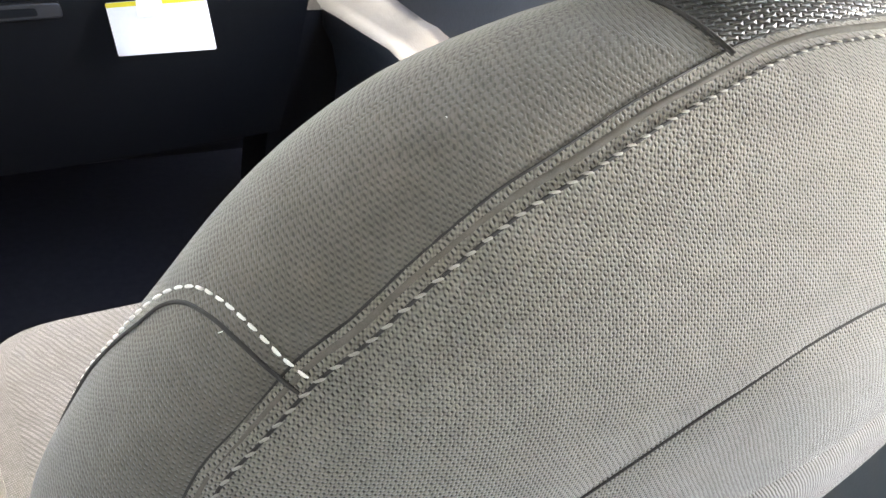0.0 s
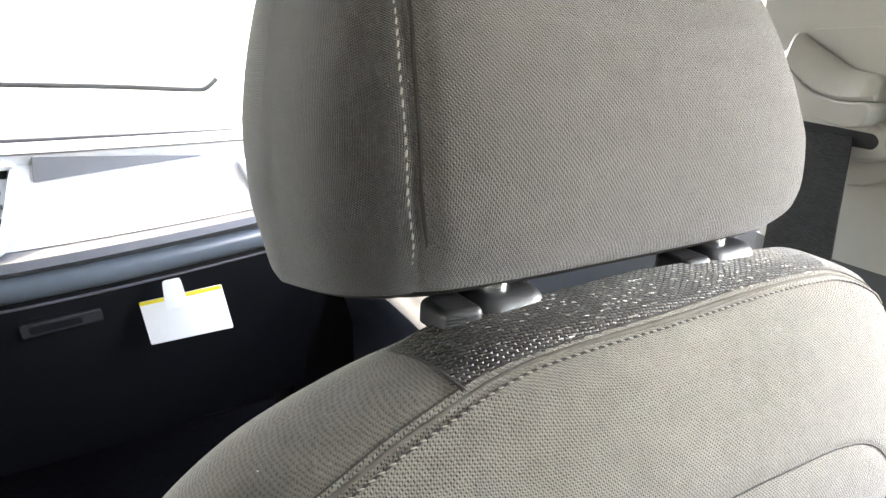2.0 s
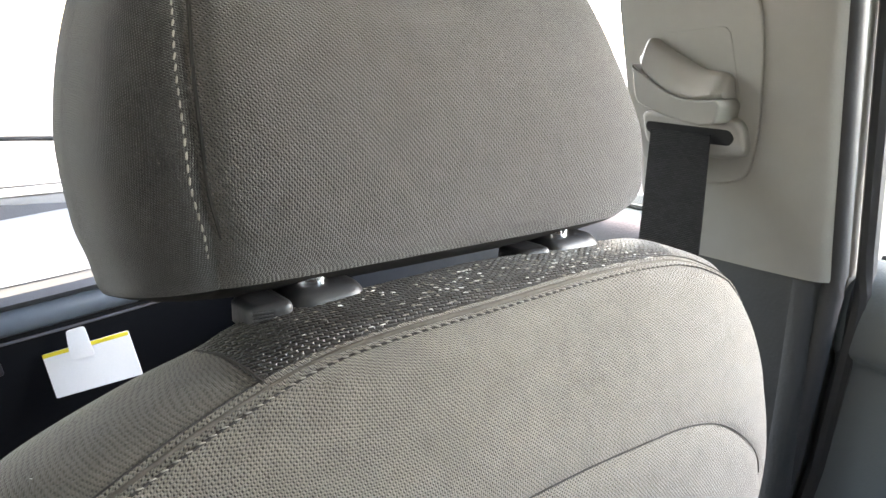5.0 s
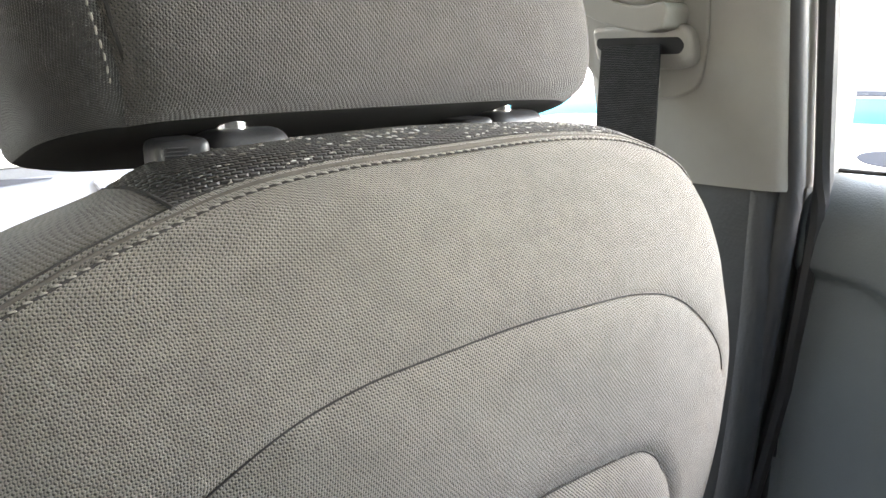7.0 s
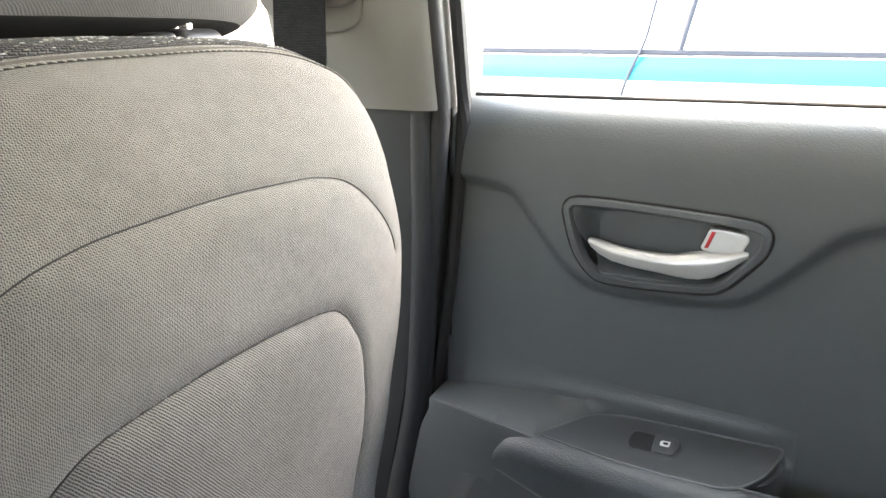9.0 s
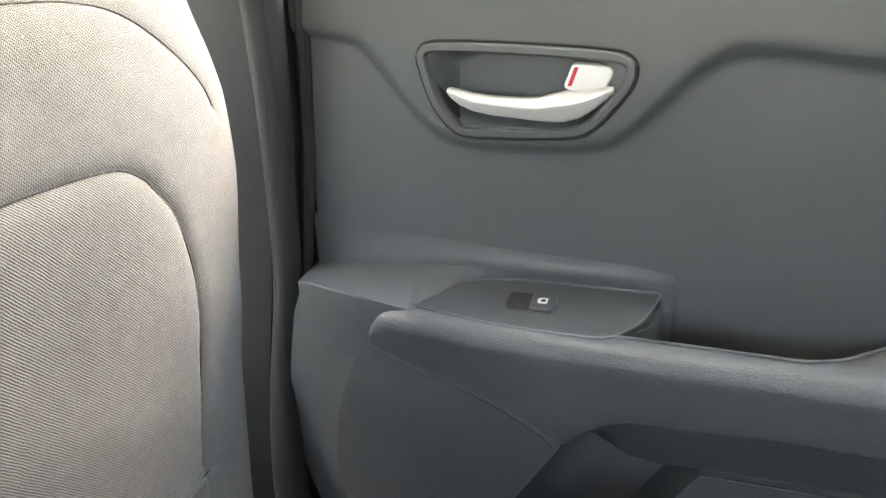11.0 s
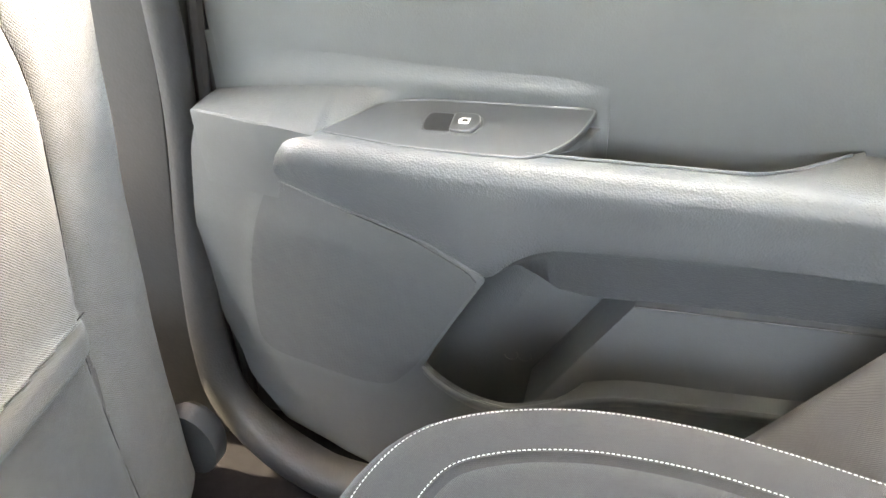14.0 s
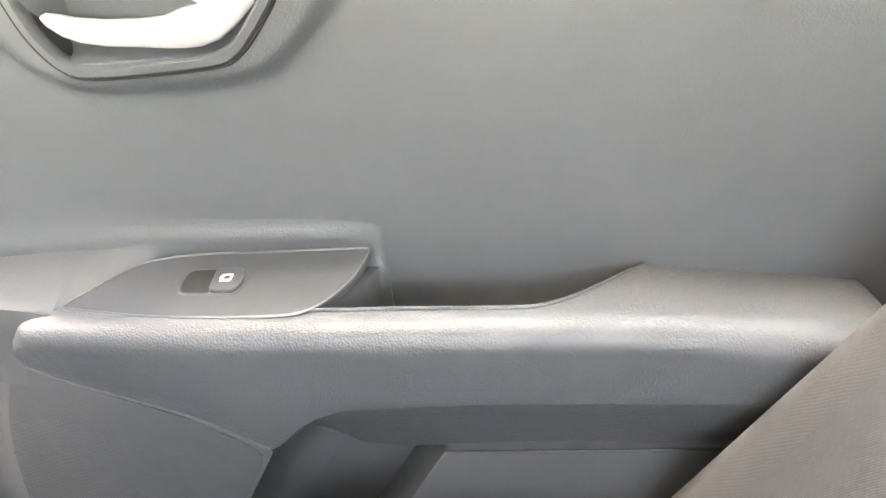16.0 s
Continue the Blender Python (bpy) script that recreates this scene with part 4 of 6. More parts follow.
def build_door():
    door = thing("door_1", "dark grey plastic rear car door panel with armrest and silver handle", "car door", kind="structure", at=(0.60, -0.15, 0.02))
    ys = np.concatenate([np.arange(0.108, -0.62, -0.004)])
    zs = np.concatenate([[0.30, 0.31], np.arange(0.32, 0.612, 0.003), [0.6145, 0.617, 0.6195, 0.6215, 0.623, 0.624, 0.6245]])
    base = pchip([0.30, 0.40, 0.50, 0.58, 0.596, 0.605, 0.6125, 0.6180, 0.6215, 0.6235, 0.6245], [0.601, 0.598, 0.598, 0.6000, 0.6018, 0.6050, 0.6098, 0.6155, 0.6210, 0.6258, 0.6300])
    # the upper sheet stands proud of the lower, along a line that dips round the handle
    edge = pchip([-0.62, -0.30, -0.269, -0.223, -0.209, -0.189, -0.169, -0.148, -0.132, -0.108, -0.065, -0.028, -0.005, 0.013, 0.032, 0.050, 0.075, 0.111],
                 [0.538, 0.540, 0.543, 0.548, 0.545, 0.532, 0.511, 0.491, 0.482, 0.4785, 0.477, 0.479, 0.489, 0.509, 0.533, 0.552, 0.557, 0.559])
    rows = []
    for z in zs:
        dz = z - edge(ys)
        step = 1 / (1 + np.exp(-np.clip(dz / 0.0019, -40, 40)))
        x = base(z) - 0.0085 * step
        # hollow behind the pull handle
        hol = np.clip(1 - ((ys + 0.072) / 0.062) ** 4, 0, 1) * np.clip(1 - ((z - 0.522) / 0.026) ** 4, 0, 1)
        x = x + 0.020 * np.clip(hol * 1.6, 0, 1)
        # rolls away towards the shut line
        x = x + 0.010 * np.clip((ys - 0.100) / 0.008, 0, 1) ** 2
        rows.append(np.stack([x, ys, np.full_like(ys, z)], 1))
    part("upper_panel", loft(rows), DOOR, door)
    part("inner_skin", box(0.640, 0.660, -0.62, 0.115, 0.0, 0.62, 0.002), DOOR, door)
    part("sill_cap", box(0.628, 0.668, -0.62, 0.112, 0.598, 0.6215, 0.004), DOOR, door)
    part("window_seal", tube([(0.6285, 0.112, 0.6255), (0.6285, -0.10, 0.6275), (0.6285, -0.62, 0.631)], 0.0017, 8), RUBBER, door, "thin black rubber seal along the glass")
    # window frame at the front and on top
    for (y0, y1, z0, z1) in ((0.0955, 0.1105, 0.600, 0.93), (-0.62, -0.600, 0.600, 0.93)):
        rows = []
        for z in np.linspace(z0, z1, 12):
            x = 0.612 - max(0, z - 0.62) * 0.20
            lean = -0.08 * (z - 0.62)
            rows.append([(x, y0 + lean, z), (x - 0.006, y0 + 0.003 + lean, z), (x - 0.012, y0 + 0.007 + lean, z), (x - 0.012, y1 - 0.002 + lean, z), (x - 0.004, y1 + lean, z), (x + 0.03, y1 + lean, z), (x + 0.03, y0 + lean, z)])
        part("window_frame", loft(rows, wrap=True), PILLAR, door, "light grey window frame")
    part("window_frame", box(0.545, 0.580, -0.61, 0.10, 0.905, 0.935, 0.004), PILLAR, door, "light grey window frame")
    pane = part("pane", ([(0.6305, 0.115, 0.615), (0.6305, -0.61, 0.615), (0.5685, -0.61, 0.925), (0.5685, 0.115, 0.925),
                          (0.6340, 0.115, 0.615), (0.6340, -0.61, 0.615), (0.5720, -0.61, 0.925), (0.5720, 0.115, 0.925)],
                         [(0, 1, 2, 3), (7, 6, 5, 4), (0, 4, 5, 1), (1, 5, 6, 2), (2, 6, 7, 3), (3, 7, 4, 0)]), GLASS, door, "clear window pane")
    pane.visible_shadow = False

    # handle: bezel ring, hollow, lever, lock tab
    def at(x0):
        return lambda u, v, h: (x0 - h, u, v)
    outline = spline([(0.001, 0.541), (-0.001, 0.548), (-0.009, 0.5525), (-0.043, 0.5530), (-0.10, 0.5505), (-0.138, 0.5475), (-0.150, 0.5425), (-0.1525, 0.534), (-0.149, 0.522),
                      (-0.134, 0.503), (-0.124, 0.4935), (-0.111, 0.4885), (-0.07, 0.4860), (-0.036, 0.4860), (-0.023, 0.4910), (-0.013, 0.502), (-0.0055, 0.517)], 0.003, closed=True)
    n = len(outline)
    ring = []
    for off, x in ((0.0, 0.5975), (0.0, 0.5880), (0.0012, 0.5862), (0.0052, 0.5858), (0.0068, 0.5875), (0.0076, 0.593)):
        ring.append([(x, u, v) for u, v in offset_ring(outline, off)])
    v, f = sheet(np.asarray(ring), wrap=True)
    bez = part("handle_bezel", (list(map(tuple, v)), f), DOOR, door, "grey plastic handle surround")
    ring = [[(x, u, v) for u, v in offset_ring(outline, off)] for off, x in ((0.0080, 0.5935), (0.0086, 0.598), (0.010, 0.608), (0.012, 0.618))]
    v, f = sheet(np.asarray(ring), wrap=True)
    f.append(tuple(range((len(ring) - 1) * n, len(ring) * n)))
    part("hollow", (list(map(tuple, v)), f), PILLAR_LOW, bez, "dark hollow behind the lever")
    groove = spline([(u, w) for u, w in offset_ring(outline, -0.0008)[::3]], 0.004, closed=True)
    part("shadow_gap", tube([(0.5893, u, w) for u, w in groove], 0.0011, 6, closed=True, up=(1, 0, 0)), SEAM, bez)
    # lever: from a thin tip to the broad pivot
    st = [(-0.0205, 0.5155, 0.0018, 0.0024), (-0.0225, 0.5145, 0.0036, 0.0032), (-0.030, 0.5115, 0.0056, 0.0040), (-0.040, 0.5085, 0.0064, 0.0044), (-0.055, 0.5065, 0.0068, 0.0046), (-0.075, 0.5055, 0.0072, 0.0050),
          (-0.088, 0.5050, 0.0082, 0.0054), (-0.098, 0.5062, 0.0100, 0.0056), (-0.106, 0.5070, 0.0106, 0.0056), (-0.116, 0.5088, 0.0098, 0.0052), (-0.126, 0.5128, 0.0072, 0.0046), (-0.133, 0.5165, 0.0048, 0.0040), (-0.1385, 0.5190, 0.0024, 0.003)]
    rows = []
    for y, z, hz, hx in st:
        x = 0.590 - 0.004 * math.sin(min(1, max(0, (-y - 0.02) / 0.10)) * math.pi)
        o = rounded([(-hx, -hz), (hx * 0.55, -hz), (hx * 1.0, hz * 0.25), (hx * 0.75, hz * 0.62), (hx * 0.1, hz), (-hx, hz)], [0.002, 0.002, 0.002, 0.0015, 0.002, 0.002], 3)
        rows.append([(x - a, y, z + 0.0032 + b) for a, b in o])
    lev = part("handle_lever", loft(rows, wrap=True), SILVER, door, "satin silver pull lever")
    tabo = rounded([(-0.1045, 0.5235), (-0.1105, 0.5395), (-0.122, 0.5390), (-0.1365, 0.5375), (-0.1385, 0.5330), (-0.1335, 0.5220), (-0.128, 0.5205), (-0.112, 0.5195)], 0.0022, 3)
    tab = part("lock_tab", plate(tabo, lambda u, w, h: (0.598 - h * (1.0 + 8 * max(0, (u + 0.124))), u, w), 0.009, 0.0016, 3), SILVER, door, "silver lock tab")
    redo = rounded([(-0.1075, 0.5245), (-0.1120, 0.5372), (-0.1148, 0.5372), (-0.1103, 0.5245)], 0.0004, 2)
    part("red_mark", plate(redo, lambda u, w, h: (0.598 - 0.009 * (1.0 + 8 * max(0, (u + 0.124))) - h, u, w), 0.0007, 0.0003, 2), RED, tab, "red unlock mark")

    # soft ridge above the switch plate, running forward into a sloping facet with a crisp edge
    yl = np.arange(0.107, -0.1875, -0.003)
    inner = lambda y: np.interp(y, [-0.19, -0.1815, -0.1735, -0.154, -0.140, -0.05, 0.0, 0.05, 0.11], [0.596, 0.594, 0.566, 0.5475, 0.545, 0.545, 0.5445, 0.5480, 0.5600])
    outer = lambda y: np.interp(y, [-0.19, -0.06, -0.045, -0.030, 0.004], [0.5968, 0.5964, 0.594, 0.587, 0.548])
    topz = pchip([-0.19, -0.02, 0.01, 0.04, 0.11], [0.3570, 0.3575, 0.3610, 0.3640, 0.3660])
    ridge = pchip([-0.19, -0.12, -0.04, 0.045, 0.10, 0.11], [0.3795, 0.3812, 0.3820, 0.3790, 0.3715, 0.370])
    rows = []
    for y in yl:
        xi, zt, zr = float(inner(y)), float(topz(y)), float(ridge(y))
        amp = 0.0030 * float(np.interp(y, [-0.19, -0.180, -0.150, -0.06, 0.0], [0.15, 0.45, 1.1, 1.3, 1.4])) * float(np.clip((0.110 - y) / 0.06, 0.15, 1))
        tall = float(np.interp(y, [-0.19, -0.06, 0.03], [0.45, 0.60, 1.0]))
        sec = [(0.5984 - amp * a, zr + b * (tall if b > 0 else 1)) for a, b in ((-0.12, 0.040), (-0.04, 0.030), (0.07, 0.021), (0.24, 0.013), (0.58, 0.0062), (0.88, 0.0018), (1.0, -0.0018), (1.0, -0.005))]
        xr = sec[-1][0]
        wo = max(xi + 0.0012, min(float(outer(y)) + 0.0006, 0.5974))
        zp = 0.3610 + (wo - 0.57) * 0.2 if y < 0.004 else zt
        zp = min(zp, zr - 0.006)
        for f in (0.25, 0.5, 0.75, 1.0):
            sec.append((xr + (wo - xr) * f, zr - 0.005 + (zp - zr + 0.005) * f + 0.0008 * math.sin(math.pi * f)))
        sec += [(max(xi + 0.0008, wo - 0.001), min(zt, zp - 0.001)), (xi + 0.0004, zt - 0.0012), (xi, zt - 0.004), (xi, zt - 0.02), (xi + 0.002, zt - 0.06)]
        rows.append([(x, y, z) for x, z in sec])
    end = [(0.602, p[1] - 0.0015, p[2]) for p in rows[-1]]
    part("ledge", loft(rows + [[(p[0] + 0.001, p[1] - 0.0015, p[2] - 0.0005) for p in rows[-1]], end]), DOOR, door)
    pod_o = rounded([(0.004, 0.5495), (-0.033, 0.5890), (-0.060, 0.5955), (-0.1815, 0.5968), (-0.1715, 0.5625), (-0.150, 0.5395), (-0.115, 0.5385), (-0.06, 0.5400)],
                    [0.009, 0.03, 0.02, 0.008, 0.02, 0.03, 0.02, 0.02], 6)
    pod = part("switch_plate", plate(pod_o, lambda u, w, h: (w, u, 0.3606 + h + (w - 0.57) * 0.2), 0.0044, 0.0012, 4), POD, door, "smooth dark window switch plate")
    # bead that draws the bright highlight along the plate's edge
    rim = even(offset_ring(pod_o, 0.0007), 0.002)
    part("highlight_bead", tube([(w, u, 0.3647 + (w - 0.57) * 0.2) for u, w in rim], 0.0009, 8, closed=True, up=(0, 0, 1)), POD_EDGE, pod)
    so = rounded([(-0.0660, 0.5690), (-0.0690, 0.5810), (-0.1060, 0.5800), (-0.1095, 0.5690), (-0.1045, 0.5570), (-0.0680, 0.5580)], 0.005, 4)
    lift = lambda z: (lambda u, w, h: (w, u, z + h + (w - 0.57) * 0.2))
    sw = part("switch_frame", plate(so, lift(0.3644), 0.0009, 0.0006, 2), POD, pod)
    dish = rounded([(-0.0680, 0.5690), (-0.0702, 0.5792), (-0.0880, 0.5792), (-0.0880, 0.5590), (-0.0695, 0.5595)], 0.004, 4)
    part("finger_dish", plate(dish, lift(0.3651), 0.0004, 0.0001, 1), BLACK, pod, "dark finger hollow")
    ro = rounded([(-0.0870, 0.5592), (-0.0870, 0.5793), (-0.1045, 0.5785), (-0.1075, 0.5690), (-0.1035, 0.5588)], 0.004, 4)
    rk = part("rocker", plate(ro, lambda u, w, h: (w, u, 0.3650 + h * (1 + 10 * (-0.087 - u)) + (w - 0.57) * 0.2), 0.0022, 0.0009, 3), POD, pod, "window rocker switch")
    ic = rounded([(-0.0918, 0.5698), (-0.0935, 0.5720), (-0.0998, 0.5718), (-0.0992, 0.5658), (-0.0925, 0.5658)], 0.0004, 2)
    part("window_symbol", plate(ic, lambda u, w, h: (w, u, 0.3677 + (-0.095 - u) * 0.025 + h + (w - 0.57) * 0.2), 0.0003, 0.0001, 1), WHITE, rk, "white window symbol")
    ic = rounded([(-0.0945, 0.5675), (-0.0945, 0.5702), (-0.0983, 0.5702), (-0.0983, 0.5675)], 0.0003, 2)
    part("symbol_pane", plate(ic, lambda u, w, h: (w, u, 0.3680 + (-0.095 - u) * 0.025 + h + (w - 0.57) * 0.2), 0.0003, 0.0001, 1), BLACK, rk)

    # armrest: padded body with the grip hollow let into its top
    def arm_section(y):
        crest = float(np.interp(y, [-0.47, -0.44, -0.2, -0.07, 0.0, 0.025, 0.042, 0.050], [0.532, 0.526, 0.5240, 0.5245, 0.5325, 0.539, 0.5480, 0.5525]))
        zt = float(pchip([-0.47, -0.40, -0.30, -0.15, 0.0, 0.015, 0.027, 0.037, 0.045, 0.050], [0.340, 0.349, 0.357, 0.3585, 0.3600, 0.3592, 0.3560, 0.3490, 0.3380, 0.3240])(y))
        low = float(np.interp(y, [-0.47, -0.268, -0.20, -0.166, -0.150, -0.138, -0.122, -0.098, -0.080, -0.059, -0.005, 0.046, 0.050], [0.300, 0.304, 0.302, 0.3005, 0.2950, 0.2880, 0.2740, 0.2845, 0.293, 0.299, 0.310, 0.319, 0.3195]))
        k = float(np.clip((-0.115 - y) / 0.03, 0, 1))
        xl = (1 - k) * (X_SPK(y) - 0.0016) + k * (crest + 0.0015)
        under = 0.055 * float(np.interp(y, [-0.190, -0.165, -0.145, -0.122], [1.0, 0.92, 0.55, 0.0]))
        hole = -0.345 < y < -0.138
        lip = float(np.interp(y, [-0.345, -0.335, -0.315, -0.298, -0.283, -0.27], [0.594, 0.586, 0.568, 0.555, 0.5475, 0.5455])) if hole else 0.5455
        lip = max(lip, crest + 0.013)
        if hole:
            top = [(0.600, zt - 0.045), (lip + 0.006, zt - 0.045), (lip + 0.003, zt - 0.006), (lip + 0.0028, zt - 0.001), (lip + 0.0015, zt)]
        else:
            top = [(0.600, zt - 0.004), (0.585, zt - 0.002), (0.575, zt - 0.001), (0.568, zt - 0.0005), (lip + 0.0015, zt)]
        tall = zt - low
        r = min(0.015, tall * 0.6)
        face = [(min(lip, max(0.5455, crest + 0.013)), zt), (crest + 0.0105, zt - r * 0.10), (crest + 0.0052, zt - r * 0.28), (crest + 0.0016, zt - r * 0.58), (crest, zt - r)]
        for f in (0.25, 0.5, 0.75):
            face.append((crest + (xl - crest) * (1 - (1 - f) ** 1.6), zt - r - (tall - r) * f))
        face += [(xl, low + 0.0015), (xl + 0.001, low), (xl + 0.006, low - 0.002 - under * 0.12), (xl + 0.033, low - 0.003 - under), (0.600, low - 0.003 - under)]
        sink = 0.010 * float(np.clip((y - 0.044) / 0.006, 0, 1)) ** 2
        return [(x + sink, y, z) for x, z in top + face]
    yy = np.unique(np.concatenate([np.arange(-0.47, 0.0, 0.005), np.arange(0.0, 0.051, 0.002), [-0.1382, -0.1378, -0.3452, -0.3448, 0.050]]))
    arm = part("armrest", loft([arm_section(y) for y in yy], wrap=True), DOOR_SOFT, door, "padded grained vinyl armrest", sharp=55)
    ln = spline([(0.5448, -0.142, 0.3590), (0.5448, -0.188, 0.3588), (0.5448, -0.23, 0.3584), (0.5448, -0.27, 0.3580), (0.547, -0.283, 0.3580), (0.5545, -0.298, 0.3575), (0.5675, -0.315, 0.3570), (0.586, -0.336, 0.3560)], 0.003)
    part("piping", tube(ln, 0.0012, 6), DOOR_SOFT, arm)

    # lower door: speaker panel, bottle recess, map pocket and its lip
    spk = [(0.108, 0.357), (0.030, 0.357), (0.030, 0.318), (-0.005, 0.310), (-0.060, 0.299), (-0.080, 0.293), (-0.121, 0.2745), (-0.114, 0.262), (-0.094, 0.226), (-0.076, 0.192), (-0.064, 0.167), (-0.072, 0.158), (-0.083, 0.150),
           (-0.094, 0.1445), (-0.106, 0.1412), (-0.122, 0.1403), (-0.138, 0.1420), (-0.164, 0.1525), (-0.189, 0.1645), (-0.225, 0.1735), (-0.283, 0.1755), (-0.334, 0.178), (-0.60, 0.191),
           (-0.60, 0.01), (-0.30, 0.01), (-0.055, 0.01), (0.03, 0.018), (0.095, 0.035), (0.128, 0.085), (0.140, 0.15), (0.137, 0.25), (0.120, 0.33)]
    o = rounded(spk, 0.006, 4)
    o = even(o, 0.012)

    def drape(outline, lift, name, mat, label="", deep=0.03):
        bm = bmesh.new()
        vs = [bm.verts.new((0, u, w)) for u, w in outline]
        es = [bm.edges.new((vs[k], vs[(k + 1) % len(vs)])) for k in range(len(vs))]
        bmesh.ops.triangle_fill(bm, use_beauty=True, edges=es)
        for _ in range(6):
            lg = [e for e in bm.edges if e.calc_length() > 0.010]
            if not lg:
                break
            bmesh.ops.subdivide_edges(bm, edges=lg, cuts=1)
            bmesh.ops.triangulate(bm, faces=list(bm.faces))
        for q in bm.verts:
            step = float(np.interp(q.co.z, [0.10, 0.13, 0.20, 0.26, 0.30, 0.325, 0.36], [0.125, 0.110, 0.097, 0.077, 0.064, 0.054, 0.045]))
            k = float(np.clip((q.co.y - step + 0.005) / 0.018, 0, 1))
            q.co.x = X_LOW(q.co.y, q.co.z) - lift + 0.0032 * k * k * (3 - 2 * k)
        g = bmesh.ops.extrude_face_region(bm, geom=list(bm.faces))
        bmesh.ops.translate(bm, verts=[q for q in g["geom"] if isinstance(q, bmesh.types.BMVert)], vec=(deep, 0, 0))
        return part(name, bm, mat, door, label)
    drape(o, 0.0, "lower_front_panel", DOOR, "", 0.006)
    gr = spline([(0.038, 0.321), (-0.006, 0.309), (-0.058, 0.297), (-0.078, 0.2895), (-0.112, 0.2705), (-0.100, 0.243), (-0.070, 0.188), (-0.045, 0.150), (-0.02, 0.13),
                 (0.05, 0.124), (0.095, 0.132), (0.098, 0.17), (0.085, 0.235), (0.060, 0.296)], 0.008, closed=True)
    grille = drape(gr, 0.0016, "speaker_grille", GRILLE, "fine meshed speaker grille", 0.004)
    # fine raised dots of the grille, told apart only in part: one joined piece
    dots = []
    for i in range(64):
        for j in range(58):
            y = 0.098 - i * 0.0033
            z = 0.126 + j * 0.0033 + (i % 2) * 0.00165
            if inside(np.array([[y, z]]), gr)[0] and near(np.array([[y, z]]), gr)[0] > 0.003:
                x = X_LOW(y, z) - 0.0016
                r = 0.0009
                dots.append(([(x, y + r, z), (x, y, z + r), (x, y - r, z), (x, y, z - r), (x - 0.00035, y, z)], [(0, 1, 4), (1, 2, 4), (2, 3, 4), (3, 0, 4)]))
    tagged(part("mesh_dots", dots, GRILLE, grille), kind="stuff")
    rim = spline([(0.040, 0.3190), (-0.005, 0.3105), (-0.059, 0.2995), (-0.080, 0.2935), (-0.098, 0.2850), (-0.118, 0.2755)], 0.004)
    part("trim_bead", tube([(X_LOW(y, z) - 0.0010, y, z) for y, z in rim], 0.0010, 8), DOOR, door)
    part("recess_back", ([(0.606, -0.02, 0.34), (0.606, -0.62, 0.34), (0.606, -0.62, 0.02), (0.606, -0.02, 0.02), (0.63, -0.02, 0.34), (0.63, -0.62, 0.34), (0.63, -0.62, 0.02), (0.63, -0.02, 0.02)],
                         [(0, 1, 2, 3), (4, 5, 6, 7), (0, 1, 5, 4), (1, 2, 6, 5), (2, 3, 7, 6), (3, 0, 4, 7)]), DOOR, door)
    mp = rounded([(-0.2195, 0.2460), (-0.60, 0.250), (-0.60, 0.12), (-0.14, 0.12), (-0.165, 0.160)], [0.002, 0.002, 0.002, 0.002, 0.01], 3)
    part("map_pocket_panel", plate(mp, at(0.606), 0.054, 0.0015, 2), DOOR, door)
    part("trim_bead", tube([(0.5510, -0.2195, 0.2455), (0.5510, -0.60, 0.2495)], 0.0010, 6), PILLAR_LOW, door)
    # rolled lip of the bottle holder, running on along the map pocket
    lip = spline([(-0.0635, 0.1680), (-0.072, 0.158), (-0.083, 0.150), (-0.094, 0.1445), (-0.106, 0.1412), (-0.122, 0.1403), (-0.138, 0.1420), (-0.164, 0.1525), (-0.189, 0.1645), (-0.225, 0.1735), (-0.283, 0.1755), (-0.334, 0.178), (-0.60, 0.191)], 0.004)
    rows = []
    for y, z in lip:
        xi = X_LOW(y, z)
        fall = float(np.interp(y, [-0.6, -0.2, -0.165, -0.12, -0.08, -0.063], [0.002, 0.002, 0.003, 0.004, 0.003, 0.001]))
        k = float(np.interp(y, [-0.190, -0.152], [1.0, 0.0]))     # the lip runs up to the map pocket's face
        sec = [(xi + 0.0006, z - 0.010), (xi - 0.0010, z - 0.006), (xi - 0.0018, z - 0.003), (xi - 0.0016, z - 0.0008), (xi - 0.0006, z + 0.0008), (xi + 0.0010, z + 0.0011)]
        cup = [(xi + 0.0024, z + 0.0003), (xi + 0.0034, z - 0.4 * fall), (xi + 0.0040, z - fall - 0.001), (xi + 0.0048, z - fall - 0.012), (xi + 0.007, z - fall - 0.09)]
        run = [(xi + 0.0030, z + 0.0010), (xi + 0.0070, z + 0.0010), (0.547, z + 0.0012), (0.5515, z + 0.0018), (0.5545, z + 0.0035)]
        sec += [(a[0] + (b[0] - a[0]) * k, a[1] + (b[1] - a[1]) * k) for a, b in zip(cup, run)]
        rows.append([(x, y, zz) for x, zz in sec])
    part("pocket_lip", loft(rows), DOOR, door, "rolled lip of the bottle holder")
    # hollowed front wall of the bottle holder
    rows = []
    for z in np.linspace(0.050, 0.290, 17):
        yf = float(np.interp(z, [0.05, 0.14, 0.167, 0.192, 0.226, 0.262, 0.2745, 0.29], [-0.066, -0.0625, -0.064, -0.076, -0.094, -0.114, -0.121, -0.128]))
        x0 = X_LOW(yf, z)
        rows.append([(x0 + 0.004, yf + 0.0012, z)] + [(x0 + 0.005 + (0.6052 - x0 - 0.005) * math.sin(a), yf + 0.005 - 0.055 * (1 - math.cos(a)), z) for a in np.linspace(0, math.pi / 2, 10)])
    part("cup_wall", loft(rows), DOOR, door)
    part("cup_floor", box(0.535, 0.62, -0.19, -0.050, 0.035, 0.055, 0.003), DOOR, door)
